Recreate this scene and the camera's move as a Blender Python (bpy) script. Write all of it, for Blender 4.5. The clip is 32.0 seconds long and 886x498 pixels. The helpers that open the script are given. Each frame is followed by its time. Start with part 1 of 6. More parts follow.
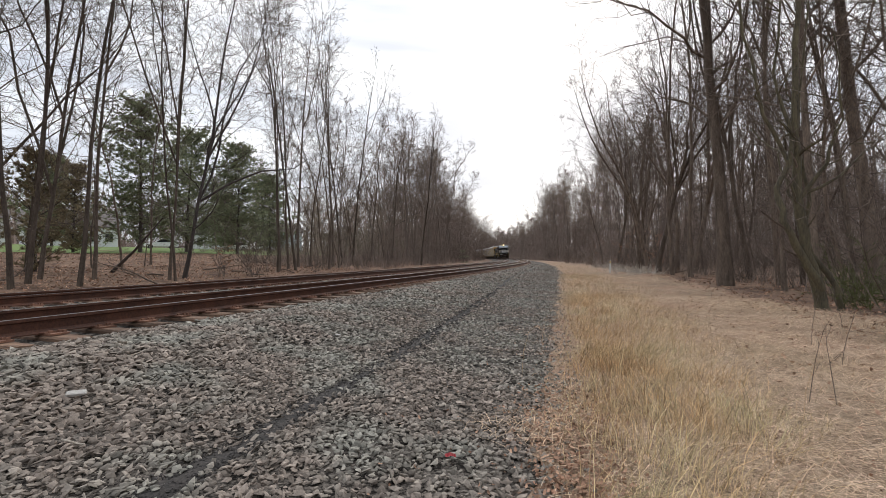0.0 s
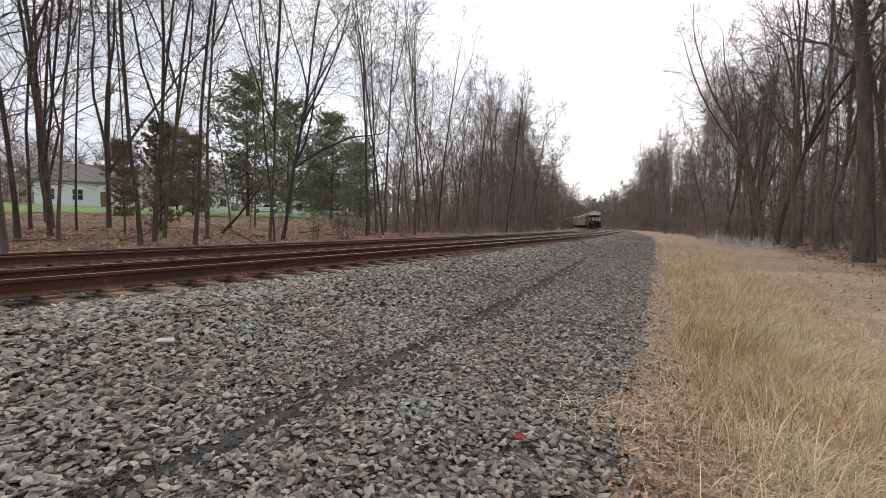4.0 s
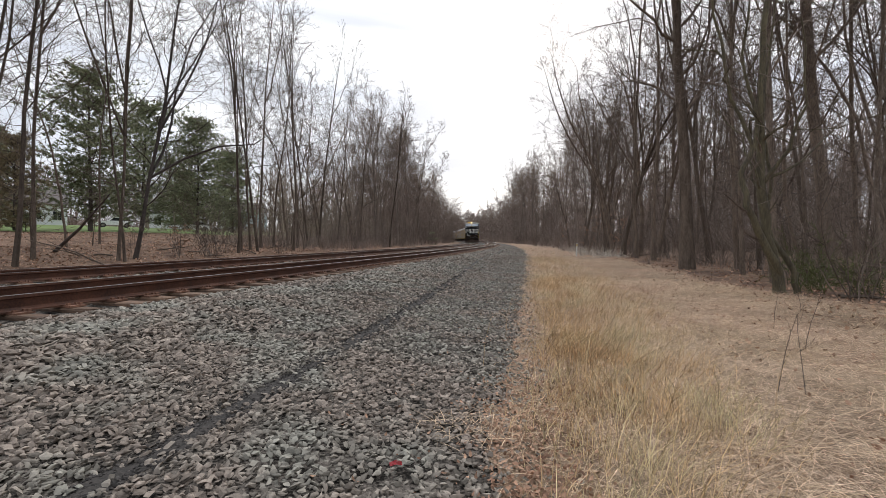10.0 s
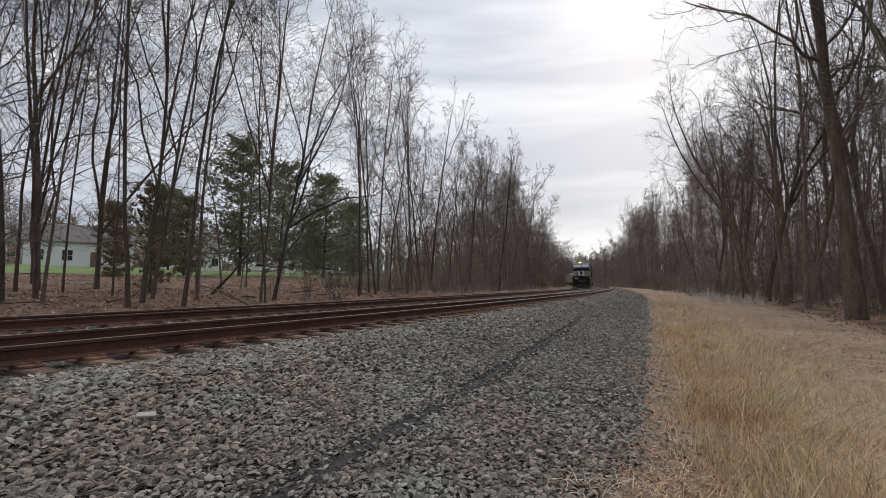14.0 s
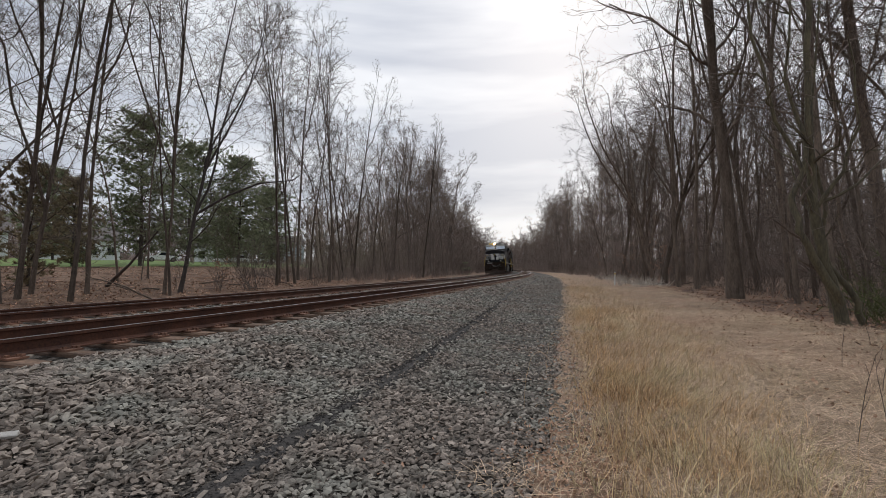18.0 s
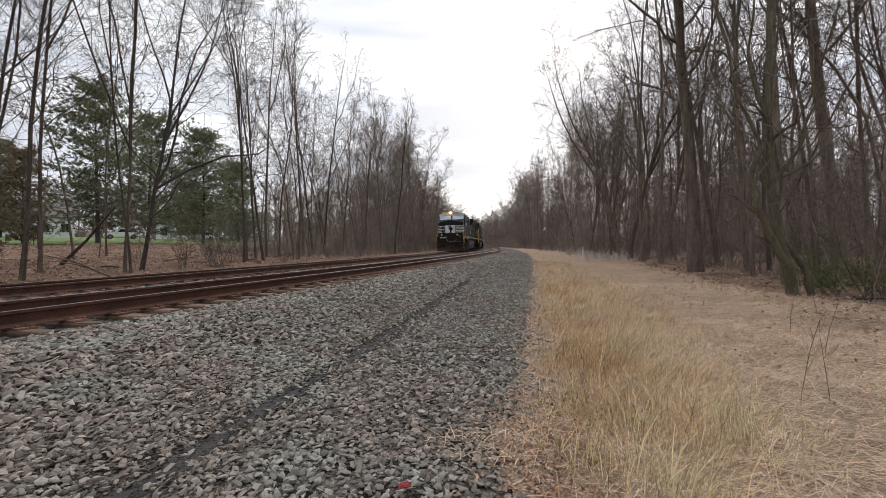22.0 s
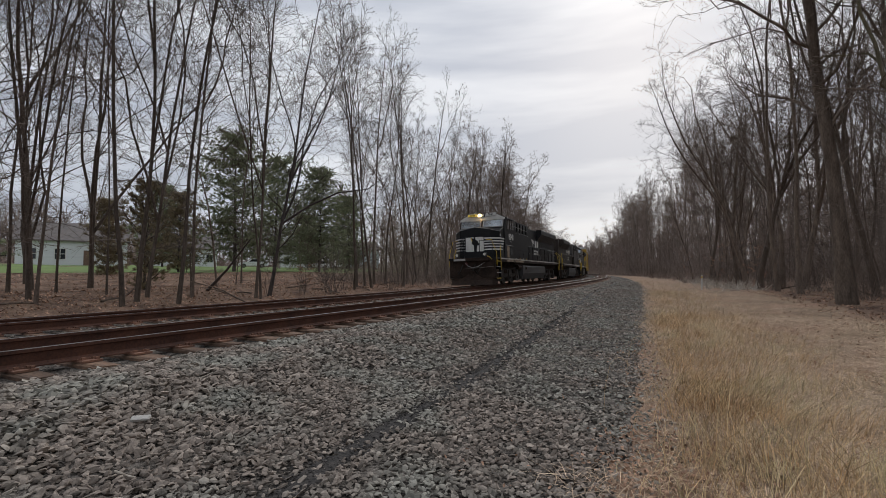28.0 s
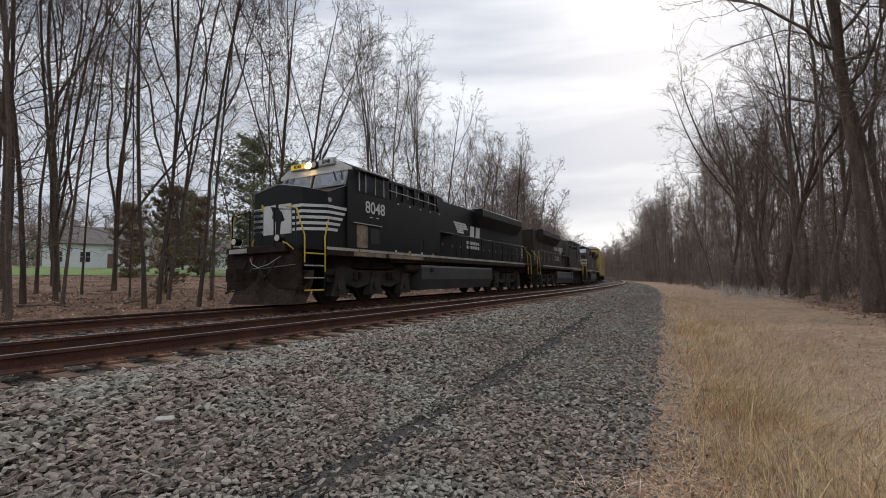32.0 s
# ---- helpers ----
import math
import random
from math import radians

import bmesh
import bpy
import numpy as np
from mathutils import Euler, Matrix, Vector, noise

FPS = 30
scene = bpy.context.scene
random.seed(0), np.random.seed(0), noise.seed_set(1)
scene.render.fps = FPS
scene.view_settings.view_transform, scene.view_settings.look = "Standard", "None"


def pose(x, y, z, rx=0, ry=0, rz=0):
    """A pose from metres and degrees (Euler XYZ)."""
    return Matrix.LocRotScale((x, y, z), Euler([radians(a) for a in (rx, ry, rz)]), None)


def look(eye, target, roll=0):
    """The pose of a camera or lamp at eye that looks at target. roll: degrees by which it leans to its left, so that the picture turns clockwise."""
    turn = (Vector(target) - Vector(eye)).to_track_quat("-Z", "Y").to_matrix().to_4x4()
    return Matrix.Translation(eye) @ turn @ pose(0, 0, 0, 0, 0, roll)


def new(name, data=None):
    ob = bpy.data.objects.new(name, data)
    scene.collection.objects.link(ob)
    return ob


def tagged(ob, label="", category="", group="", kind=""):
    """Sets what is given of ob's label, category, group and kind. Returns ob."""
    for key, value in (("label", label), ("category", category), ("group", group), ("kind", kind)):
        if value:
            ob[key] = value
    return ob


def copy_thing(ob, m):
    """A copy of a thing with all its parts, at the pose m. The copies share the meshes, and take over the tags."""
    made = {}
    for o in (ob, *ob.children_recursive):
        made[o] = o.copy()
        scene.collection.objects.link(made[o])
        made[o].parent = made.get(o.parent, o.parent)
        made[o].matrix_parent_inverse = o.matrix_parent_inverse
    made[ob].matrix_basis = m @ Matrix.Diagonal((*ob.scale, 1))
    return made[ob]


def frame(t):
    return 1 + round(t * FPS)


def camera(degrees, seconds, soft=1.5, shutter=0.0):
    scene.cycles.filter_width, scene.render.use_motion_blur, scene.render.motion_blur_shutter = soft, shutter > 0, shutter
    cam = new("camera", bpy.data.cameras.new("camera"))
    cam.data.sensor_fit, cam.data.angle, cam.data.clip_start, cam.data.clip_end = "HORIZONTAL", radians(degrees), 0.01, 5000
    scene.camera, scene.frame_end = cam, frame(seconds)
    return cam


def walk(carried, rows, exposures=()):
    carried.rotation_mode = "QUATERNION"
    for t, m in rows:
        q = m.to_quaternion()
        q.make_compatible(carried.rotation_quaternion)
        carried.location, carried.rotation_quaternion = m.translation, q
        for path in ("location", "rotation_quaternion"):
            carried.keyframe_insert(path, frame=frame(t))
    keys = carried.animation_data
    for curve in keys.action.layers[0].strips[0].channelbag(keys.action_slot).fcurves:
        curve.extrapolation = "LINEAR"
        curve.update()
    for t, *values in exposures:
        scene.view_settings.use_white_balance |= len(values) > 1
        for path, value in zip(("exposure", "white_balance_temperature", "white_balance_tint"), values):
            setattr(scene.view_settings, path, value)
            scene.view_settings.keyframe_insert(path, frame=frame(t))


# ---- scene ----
# Heights are over the head of the near rail; x, y in metres.
cam = camera(88.18, 32.0, soft=0.5)
# seconds, x, y, z, yaw, pitch, roll
PATH = [
    (0.0, 0.000, 0.000, 0.670, 0.00, 1.02, 0.07),
    (0.5, 0.003, -0.002, 0.672, -0.66, 1.17, -0.04),
    (1.0, -0.008, 0.002, 0.671, 1.01, 1.43, -0.13),
    (1.5, -0.042, 0.041, 0.647, 1.79, 0.48, -0.25),
    (2.0, -0.000, 0.100, 0.609, 2.21, -0.05, -0.39),
    (2.5, 0.022, 0.155, 0.596, 4.67, -0.95, -0.47),
    (3.0, 0.008, 0.213, 0.608, 8.59, -2.24, -0.66),
    (3.5, 0.031, 0.300, 0.589, 11.00, -3.01, -0.91),
    (5.5, 0.085, 0.363, 0.696, 5.59, -3.02, -0.33),
    (6.0, 0.085, 0.360, 0.669, 2.56, -2.46, -0.39),
    (6.5, 0.101, 0.367, 0.660, 0.32, -2.22, -0.42),
    (7.0, 0.105, 0.364, 0.674, -1.26, -2.18, -0.44),
    (7.5, 0.115, 0.355, 0.673, -2.30, -2.09, -0.45),
    (8.0, 0.122, 0.364, 0.663, -2.98, -1.89, -0.48),
    (8.5, 0.113, 0.358, 0.666, -3.42, -1.77, -0.46),
    (9.0, 0.117, 0.356, 0.664, -3.60, -1.67, -0.44),
    (9.5, 0.116, 0.356, 0.660, -3.61, -1.46, -0.42),
    (10.0, 0.117, 0.359, 0.659, -3.79, -1.22, -0.41),
    (10.5, 0.123, 0.361, 0.659, -4.15, -1.09, -0.37),
    (11.0, 0.108, 0.358, 0.653, -4.24, -0.94, -0.35),
    (11.5, 0.114, 0.357, 0.659, -2.92, -0.11, -0.36),
    (12.0, 0.086, 0.364, 0.663, 0.09, 1.06, -0.43),
    (12.5, 0.048, 0.382, 0.659, 3.50, 2.08, -0.52),
    (13.0, 0.037, 0.378, 0.663, 6.20, 2.93, -0.57),
    (13.5, 0.024, 0.382, 0.660, 8.20, 3.70, -0.42),
    (14.0, 0.016, 0.369, 0.659, 9.74, 4.18, -0.49),
    (14.5, 0.015, 0.367, 0.657, 10.83, 4.63, -0.42),
    (16.5, 0.066, 0.393, 0.732, 7.05, 4.98, 0.28),
    (17.0, 0.079, 0.425, 0.725, 4.54, 4.34, 0.28),
    (17.5, 0.088, 0.437, 0.723, 2.23, 3.41, 0.27),
    (18.0, 0.097, 0.451, 0.712, 0.37, 2.49, 0.30),
    (18.5, 0.108, 0.469, 0.699, -1.00, 1.78, 0.29),
    (19.0, 0.115, 0.463, 0.696, -2.00, 1.14, 0.29),
    (19.5, 0.117, 0.466, 0.691, -2.68, 0.67, 0.27),
    (20.0, 0.115, 0.460, 0.687, -3.03, 0.36, 0.31),
    (20.5, 0.112, 0.462, 0.684, -3.19, 0.11, 0.34),
    (21.0, 0.108, 0.459, 0.688, -3.23, -0.11, 0.37),
    (21.5, 0.107, 0.451, 0.687, -3.21, -0.34, 0.46),
    (22.0, 0.112, 0.455, 0.678, -3.17, -0.48, 0.53),
    (22.5, 0.107, 0.447, 0.684, -2.94, -0.64, 0.53),
    (23.0, 0.105, 0.452, 0.680, -1.18, 0.14, 0.54),
    (23.5, 0.088, 0.432, 0.683, 1.98, 1.44, 0.45),
    (24.0, 0.040, 0.402, 0.682, 4.87, 2.33, 0.49),
    (24.5, 0.037, 0.380, 0.690, 7.06, 2.94, 0.53),
    (25.0, 0.039, 0.370, 0.710, 8.81, 3.35, 0.54),
    (25.5, 0.032, 0.367, 0.722, 10.12, 3.69, 0.62),
    (27.5, 0.057, 0.340, 0.719, 10.33, 3.62, 0.60),
    (28.0, 0.067, 0.350, 0.716, 9.27, 3.08, 0.59),
    (28.5, 0.081, 0.353, 0.727, 9.52, 3.22, 0.49),
    (29.0, 0.052, 0.366, 0.715, 10.43, 3.32, 0.42),
    (29.5, 0.021, 0.366, 0.714, 11.27, 3.31, 0.34),
    (30.0, 0.014, 0.366, 0.711, 11.39, 3.18, 0.35),
    (30.5, 0.020, 0.361, 0.708, 11.02, 3.14, 0.37),
    (31.0, 0.046, 0.345, 0.702, 10.50, 3.51, 0.36),
    (31.5, 0.061, 0.337, 0.717, 10.60, 3.74, 0.34),
    (32.0, 0.051, 0.326, 0.723, 11.14, 3.66, 0.27),
]
EXPOSURES = [(0.0, 0.3, 6350, 10), (1.0, 0.3, 6350, 10), (2.0, 0.2, 6300, 10), (3.0, 0.26, 6350, 10), (6.0, 0.54, 6400, 10), (8.0, 0.36, 6350, 10), (12.0, 0.22, 6300, 10), (13.0, -0.08, 6200, 10), (14.0, -0.16, 6200, 10),
             (17.0, -0.28, 6180, 10), (20.0, 0.2, 6350, 10), (22.0, 0.22, 6350, 10), (24.0, 0.09, 6300, 10), (25.5, -0.32, 6200, 10), (28.0, -0.32, 6200, 10), (29.0, -0.14, 6250, 10), (32.0, -0.1, 6220, 10)]
walk(cam, [(t, pose(x, y, z, 90 + p, r, a)) for t, x, y, z, a, p, r in PATH], EXPOSURES)

# ---- light: an overcast sky ----
def make_world():
    w = bpy.data.worlds.new("overcast_sky")
    w.use_nodes = True
    scene.world = w
    nt = w.node_tree
    nt.nodes.clear()
    n, l = nt.nodes.new, nt.links.new
    out, bg = n("ShaderNodeOutputWorld"), n("ShaderNodeBackground")
    co = n("ShaderNodeTexCoord")
    sky = n("ShaderNodeTexSky")
    sky.sky_type, sky.sun_disc = "NISHITA", False
    sky.sun_elevation, sky.sun_rotation = radians(28), radians(15)
    sky.dust_density, sky.air_density = 3.0, 1.0
    # clouds: long flat banks, seen low over the line
    sep = n("ShaderNodeSeparateXYZ")
    l(co.outputs["Generated"], sep.inputs[0])
    mp = n("ShaderNodeMapping")
    mp.inputs["Scale"].default_value = (0.55, 0.55, 4.2)
    l(co.outputs["Generated"], mp.inputs[0])
    nz = n("ShaderNodeTexNoise")
    nz.inputs["Scale"].default_value, nz.inputs["Detail"].default_value, nz.inputs["Roughness"].default_value = 2.2, 5, 0.5
    l(mp.outputs[0], nz.inputs[0])
    cr = n("ShaderNodeValToRGB")
    cr.color_ramp.elements[0].position, cr.color_ramp.elements[0].color = 0.43, (0.68, 0.71, 0.78, 1)
    cr.color_ramp.elements[1].position, cr.color_ramp.elements[1].color = 0.64, (1.08, 1.08, 1.09, 1)
    l(nz.outputs[0], cr.inputs[0])
    # brighter towards the zenith of the gap, as in thin overcast
    gr = n("ShaderNodeMapRange")
    gr.inputs[1].default_value, gr.inputs[2].default_value = -0.02, 0.7
    gr.inputs[3].default_value, gr.inputs[4].default_value = 0.95, 1.1
    l(sep.outputs[2], gr.inputs[0])
    mul = n("ShaderNodeVectorMath")
    mul.operation = "SCALE"
    l(cr.outputs[0], mul.inputs[0])
    l(gr.outputs[0], mul.inputs[3])
    mix = n("ShaderNodeMix")
    mix.data_type = "RGBA"
    mix.inputs[0].default_value = 0.99
    l(sky.outputs[0], mix.inputs[6])
    l(mul.outputs[0], mix.inputs[7])
    l(mix.outputs[2], bg.inputs[0])
    bg.inputs[1].default_value = 0.86
    l(bg.outputs[0], out.inputs[0])


make_world()
sun = new("sun", bpy.data.lights.new("sun", "SUN"))
sun.data.energy, sun.data.angle, sun.data.color = 1.5, radians(45), (1.0, 0.97, 0.92)
sun.matrix_basis = look((30, 100, 80), (0, 0, 0))

# ---- materials ----
def mat(name, base, dark=None, scale=8.0, fine=60.0, rough=0.8, metal=0.0, bump=0.3, dist=0.01, spread=(0.35, 0.65), rand=0.0, island=0.0,
        stretch=(1, 1, 1), coords="Object", spec=0.5, patch=None, patch_scale=0.8):
    """A surface with two scales of variation between two colours, relief, and an own tone for each object or island."""
    m = bpy.data.materials.new(name)
    m.use_nodes = True
    nt = m.node_tree
    n, l = nt.nodes.new, nt.links.new
    b = nt.nodes["Principled BSDF"]
    b.inputs["Specular IOR Level"].default_value = spec
    b.inputs["Roughness"].default_value, b.inputs["Metallic"].default_value = rough, metal
    dark = dark or tuple(c * 0.6 for c in base)
    co, mp = n("ShaderNodeTexCoord"), n("ShaderNodeMapping")
    mp.inputs["Scale"].default_value = stretch
    l(co.outputs[coords], mp.inputs[0])
    a, f = n("ShaderNodeTexNoise"), n("ShaderNodeTexNoise")
    for q, sc, de in ((a, scale, 4), (f, fine, 6)):
        q.inputs["Scale"].default_value, q.inputs["Detail"].default_value = sc, de
        l(mp.outputs[0], q.inputs[0])
    add = n("ShaderNodeMath")
    add.operation = "MULTIPLY_ADD"
    l(f.outputs[0], add.inputs[0])
    add.inputs[1].default_value = 0.5
    half = n("ShaderNodeMath")
    half.operation = "MULTIPLY"
    half.inputs[1].default_value = 0.5
    l(a.outputs[0], half.inputs[0])
    l(half.outputs[0], add.inputs[2])
    rp = n("ShaderNodeValToRGB")
    rp.color_ramp.elements[0].position, rp.color_ramp.elements[0].color = spread[0], (*dark, 1)
    rp.color_ramp.elements[1].position, rp.color_ramp.elements[1].color = spread[1], (*base, 1)
    l(add.outputs[0], rp.inputs[0])
    col = rp.outputs[0]
    if patch:    # broad drifts of another tone
        pn, pr, px = n("ShaderNodeTexNoise"), n("ShaderNodeMapRange"), n("ShaderNodeMix")
        pn.inputs["Scale"].default_value, pn.inputs["Detail"].default_value = patch_scale, 5
        l(co.outputs[coords], pn.inputs[0])
        pr.inputs[1].default_value, pr.inputs[2].default_value, pr.inputs[4].default_value = 0.44, 0.62, 0.85
        l(pn.outputs[0], pr.inputs[0])
        px.data_type = "RGBA"
        l(pr.outputs[0], px.inputs[0])
        l(col, px.inputs[6])
        px.inputs[7].default_value = (*patch, 1)
        col = px.outputs[2]
    for amount, src in ((rand, "obj"), (island, "isl")):
        if amount:
            r = n("ShaderNodeObjectInfo").outputs["Random"] if src == "obj" else n("ShaderNodeNewGeometry").outputs["Random Per Island"]
            mr = n("ShaderNodeMapRange")
            mr.inputs[3].default_value, mr.inputs[4].default_value = 1 - amount, 1 + amount
            l(r, mr.inputs[0])
            sc = n("ShaderNodeVectorMath")
            sc.operation = "SCALE"
            l(col, sc.inputs[0])
            l(mr.outputs[0], sc.inputs[3])
            col = sc.outputs[0]
    l(col, b.inputs["Base Color"])
    if bump:
        bp = n("ShaderNodeBump")
        bp.inputs["Strength"].default_value, bp.inputs["Distance"].default_value = bump, dist
        l(add.outputs[0], bp.inputs["Height"])
        l(bp.outputs[0], b.inputs["Normal"])
    return m


def glow(name, colour, strength):
    m = bpy.data.materials.new(name)
    m.use_nodes = True
    b = m.node_tree.nodes["Principled BSDF"]
    b.inputs["Base Color"].default_value = (*colour, 1)
    b.inputs["Emission Color"].default_value = (*colour, 1)
    b.inputs["Emission Strength"].default_value = strength
    return m


M_BARK = mat("bark", (0.22, 0.172, 0.135), (0.078, 0.06, 0.048), 6, 40, 0.95, bump=0.8, dist=0.03, rand=0.3, stretch=(1, 1, 0.25), spec=0.2)
M_BARK_DARK = mat("dark_bark", (0.10, 0.08, 0.07), (0.045, 0.037, 0.034), 6, 40, 0.95, bump=0.6, dist=0.02, rand=0.2, stretch=(1, 1, 0.25))
M_BARK_BROWN = mat("brown_bark", (0.145, 0.112, 0.088), (0.055, 0.043, 0.035), 6, 40, 0.95, bump=0.8, dist=0.03, rand=0.3, stretch=(1, 1, 0.25), spec=0.2)
M_TWIG = mat("twig", (0.20, 0.160, 0.132), (0.09, 0.07, 0.058), 2, 20, 0.95, bump=0, rand=0.25, island=0.3, spec=0.2)
M_NEEDLE = mat("pine_needles", (0.29, 0.31, 0.18), (0.13, 0.145, 0.085), 1.5, 14, 0.8, bump=0, island=0.45, rand=0.15, spec=0.2)
M_NEEDLE_OLD = mat("olive_needles", (0.31, 0.255, 0.155), (0.15, 0.12, 0.074), 1.5, 14, 0.8, bump=0, island=0.45, rand=0.15, spec=0.2)
M_GROUND = mat("leaf_litter", (0.27, 0.18, 0.127), (0.09, 0.056, 0.041), 1.1, 13, 0.95, bump=1.0, dist=0.06, spread=(0.40, 0.6), spec=0.1)
M_LAWN = mat("lawn", (0.17, 0.25, 0.055), (0.10, 0.14, 0.04), 0.4, 10, 0.95, bump=0.4, dist=0.02)
# near-black mottling puts the shade of gaps between stones into the bed's colour
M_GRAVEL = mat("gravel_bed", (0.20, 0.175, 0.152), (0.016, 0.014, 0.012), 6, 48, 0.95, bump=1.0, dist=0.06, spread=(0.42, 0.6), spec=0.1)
M_STONE = mat("ballast_stone", (0.335, 0.281, 0.235), (0.15, 0.122, 0.10), 7, 60, 0.9, bump=0.6, dist=0.006, island=0.5, spec=0.3, patch=(0.26, 0.252, 0.215), patch_scale=1.3)
M_GRASS = mat("dry_grass", (0.67, 0.475, 0.275), (0.40, 0.255, 0.13), 1.2, 12, 0.85, bump=0, island=0.6, spec=0.2, patch=(0.52, 0.45, 0.27), patch_scale=1.6)
M_LEAF = mat("dead_leaf", (0.50, 0.325, 0.22), (0.20, 0.105, 0.07), 2, 25, 0.85, bump=0, island=0.5, spec=0.2)
M_RAIL = mat("rusty_rail", (0.135, 0.056, 0.033), (0.05, 0.025, 0.018), 3, 40, 0.75, 0.3, bump=0.3, dist=0.003)
M_RAILTOP = mat("worn_rail_head", (0.30, 0.275, 0.26), (0.17, 0.15, 0.14), 3, 40, 0.5, 0.9, bump=0.05, dist=0.001)
M_TIE = mat("weathered_tie", (0.24, 0.146, 0.093), (0.055, 0.036, 0.027), 5, 50, 0.9, bump=0.7, dist=0.01, rand=0.3, stretch=(0.3, 2, 2))
M_PLATE = mat("tie_plate", (0.27, 0.145, 0.095), (0.12, 0.06, 0.042), 8, 60, 0.8, 0.2, bump=0.4, dist=0.004, rand=0.2)
M_BLACK = mat("black_paint", (0.009, 0.0095, 0.011), (0.005, 0.005, 0.006), 1.2, 30, 0.45, bump=0.05, dist=0.003, spec=0.22)
M_DIRTY = mat("road_grime", (0.05, 0.033, 0.025), (0.008, 0.006, 0.005), 2.5, 25, 0.85, bump=0.3, dist=0.006, spec=0.15)
M_FRAME = mat("dusty_frame", (0.062, 0.050, 0.043), (0.020, 0.017, 0.016), 2.5, 25, 0.85, bump=0.3, dist=0.006, spec=0.15)
M_WINDSCREEN = mat("tinted_windscreen", (0.42, 0.46, 0.50), (0.36, 0.40, 0.44), 1, 6, 0.08, 0.75, bump=0)
M_WHITE = mat("white_paint", (0.72, 0.72, 0.69), (0.50, 0.49, 0.46), 2, 30, 0.5, bump=0.05, dist=0.002)
M_YELLOW = mat("yellow_paint", (0.62, 0.43, 0.03), (0.45, 0.30, 0.03), 4, 40, 0.5, bump=0.05, dist=0.002)
M_GLASS = mat("cab_glass", (0.03, 0.035, 0.04), (0.02, 0.02, 0.025), 1, 10, 0.06, bump=0)
M_BARK_MOSS = mat("mossy_bark", (0.145, 0.124, 0.072), (0.05, 0.042, 0.032), 6, 40, 0.95, bump=0.6, dist=0.02, stretch=(1, 1, 0.25))
M_STRAW = mat("pale_straw", (0.80, 0.62, 0.45), (0.50, 0.36, 0.24), 0.9, 12, 0.85, bump=0, island=0.5, spec=0.2, patch=(0.54, 0.40, 0.26), patch_scale=0.9)
M_CLEARING = mat("trodden_straw", (0.42, 0.315, 0.22), (0.13, 0.086, 0.06), 3.5, 45, 0.95, bump=1.0, dist=0.04, spec=0.1, patch=(0.34, 0.215, 0.15), patch_scale=0.7)
M_CHAFF = mat("straw_chaff", (0.72, 0.56, 0.42), (0.30, 0.20, 0.135), 1.4, 14, 0.9, bump=0, island=0.75, spec=0.15)
M_BRIAR = mat("green_briar", (0.14, 0.15, 0.06), (0.07, 0.08, 0.035), 2, 20, 0.9, bump=0, island=0.4, spec=0.2)
M_RUT = mat("dark_rut", (0.075, 0.066, 0.06), (0.03, 0.029, 0.028), 5, 40, 0.9, bump=0.8, dist=0.02, spec=0.2)
# bark of far trees, paled so that distance haze lies in its colour
M_HAZE_BARK = mat("hazed_bark", (0.28, 0.23, 0.195), (0.14, 0.112, 0.096), 3, 20, 0.95, bump=0.3, dist=0.03, rand=0.2, spec=0.1)
M_GRIT = mat("dark_grit", (0.085, 0.076, 0.07), (0.035, 0.032, 0.03), 7, 60, 0.9, bump=0.3, dist=0.004, island=0.5, spec=0.3)
# paler twig: haze over the far woods is put into the colour
M_HAZE = mat("hazed_twig", (0.32, 0.258, 0.218), (0.17, 0.136, 0.115), 0.3, 4, 0.95, bump=0, island=0.3, spec=0.1)
M_PALE_WOOD = mat("pale_dead_wood", (0.52, 0.47, 0.40), (0.30, 0.25, 0.20), 3, 20, 0.9, bump=0, island=0.4)

# ---- the line: one curve for both tracks ----
CX, CY, R1 = -475.426, 166.387, 492.645      # centre and radius of the far track's middle
A0 = math.atan2(-CY, -CX)                   # foot of the plumb from the camera
S1, K = 75.0, 2.0                           # past S1 the curve opens out, K times as wide
A1 = A0 + S1 / R1
C2X, C2Y = CX - (K - 1) * R1 * math.cos(A1), CY - (K - 1) * R1 * math.sin(A1)
R2 = R1 * K
S2 = 330.0                                  # and from here it runs straight


def on_line(s, o=0.0):
    """The place at s metres along the line and o metres to its right (as one looks away from the camera), and the heading."""
    if s <= S1:
        a = A0 + s / R1
        return CX + (R1 + o) * math.cos(a), CY + (R1 + o) * math.sin(a), a + math.pi / 2
    a = A1 + (min(s, S2) - S1) / R2
    x, y = C2X + (R2 + o) * math.cos(a), C2Y + (R2 + o) * math.sin(a)
    d = max(s - S2, 0)
    return x + d * math.cos(a + math.pi / 2), y + d * math.sin(a + math.pi / 2), a + math.pi / 2


def line_coords(x, y):
    """s and o of places, for whole arrays."""
    x, y = np.asarray(x, float), np.asarray(y, float)
    s, o = R1 * (np.arctan2(y - CY, x - CX) - A0), np.hypot(x - CX, y - CY) - R1
    sb = S1 + R2 * (np.arctan2(y - C2Y, x - C2X) - A1)
    ob = np.hypot(x - C2X, y - C2Y) - R2
    far = (s > S1) | ((x - CX) * math.cos(A1) + (y - CY) * math.sin(A1) < 0)
    return np.where(far, sb, s), np.where(far, ob, o)


def wave(x, y, size):
    """A cheap smooth unevenness between -1 and 1."""
    x, y = np.asarray(x, float) / size, np.asarray(y, float) / size
    return (np.sin(x * 1.7 + np.sin(y * 1.3) * 1.4) + np.sin(y * 2.1 + np.sin(x * 0.9 + 2) * 1.7) + np.sin((x + y) * 3.1 + 1)) / 3


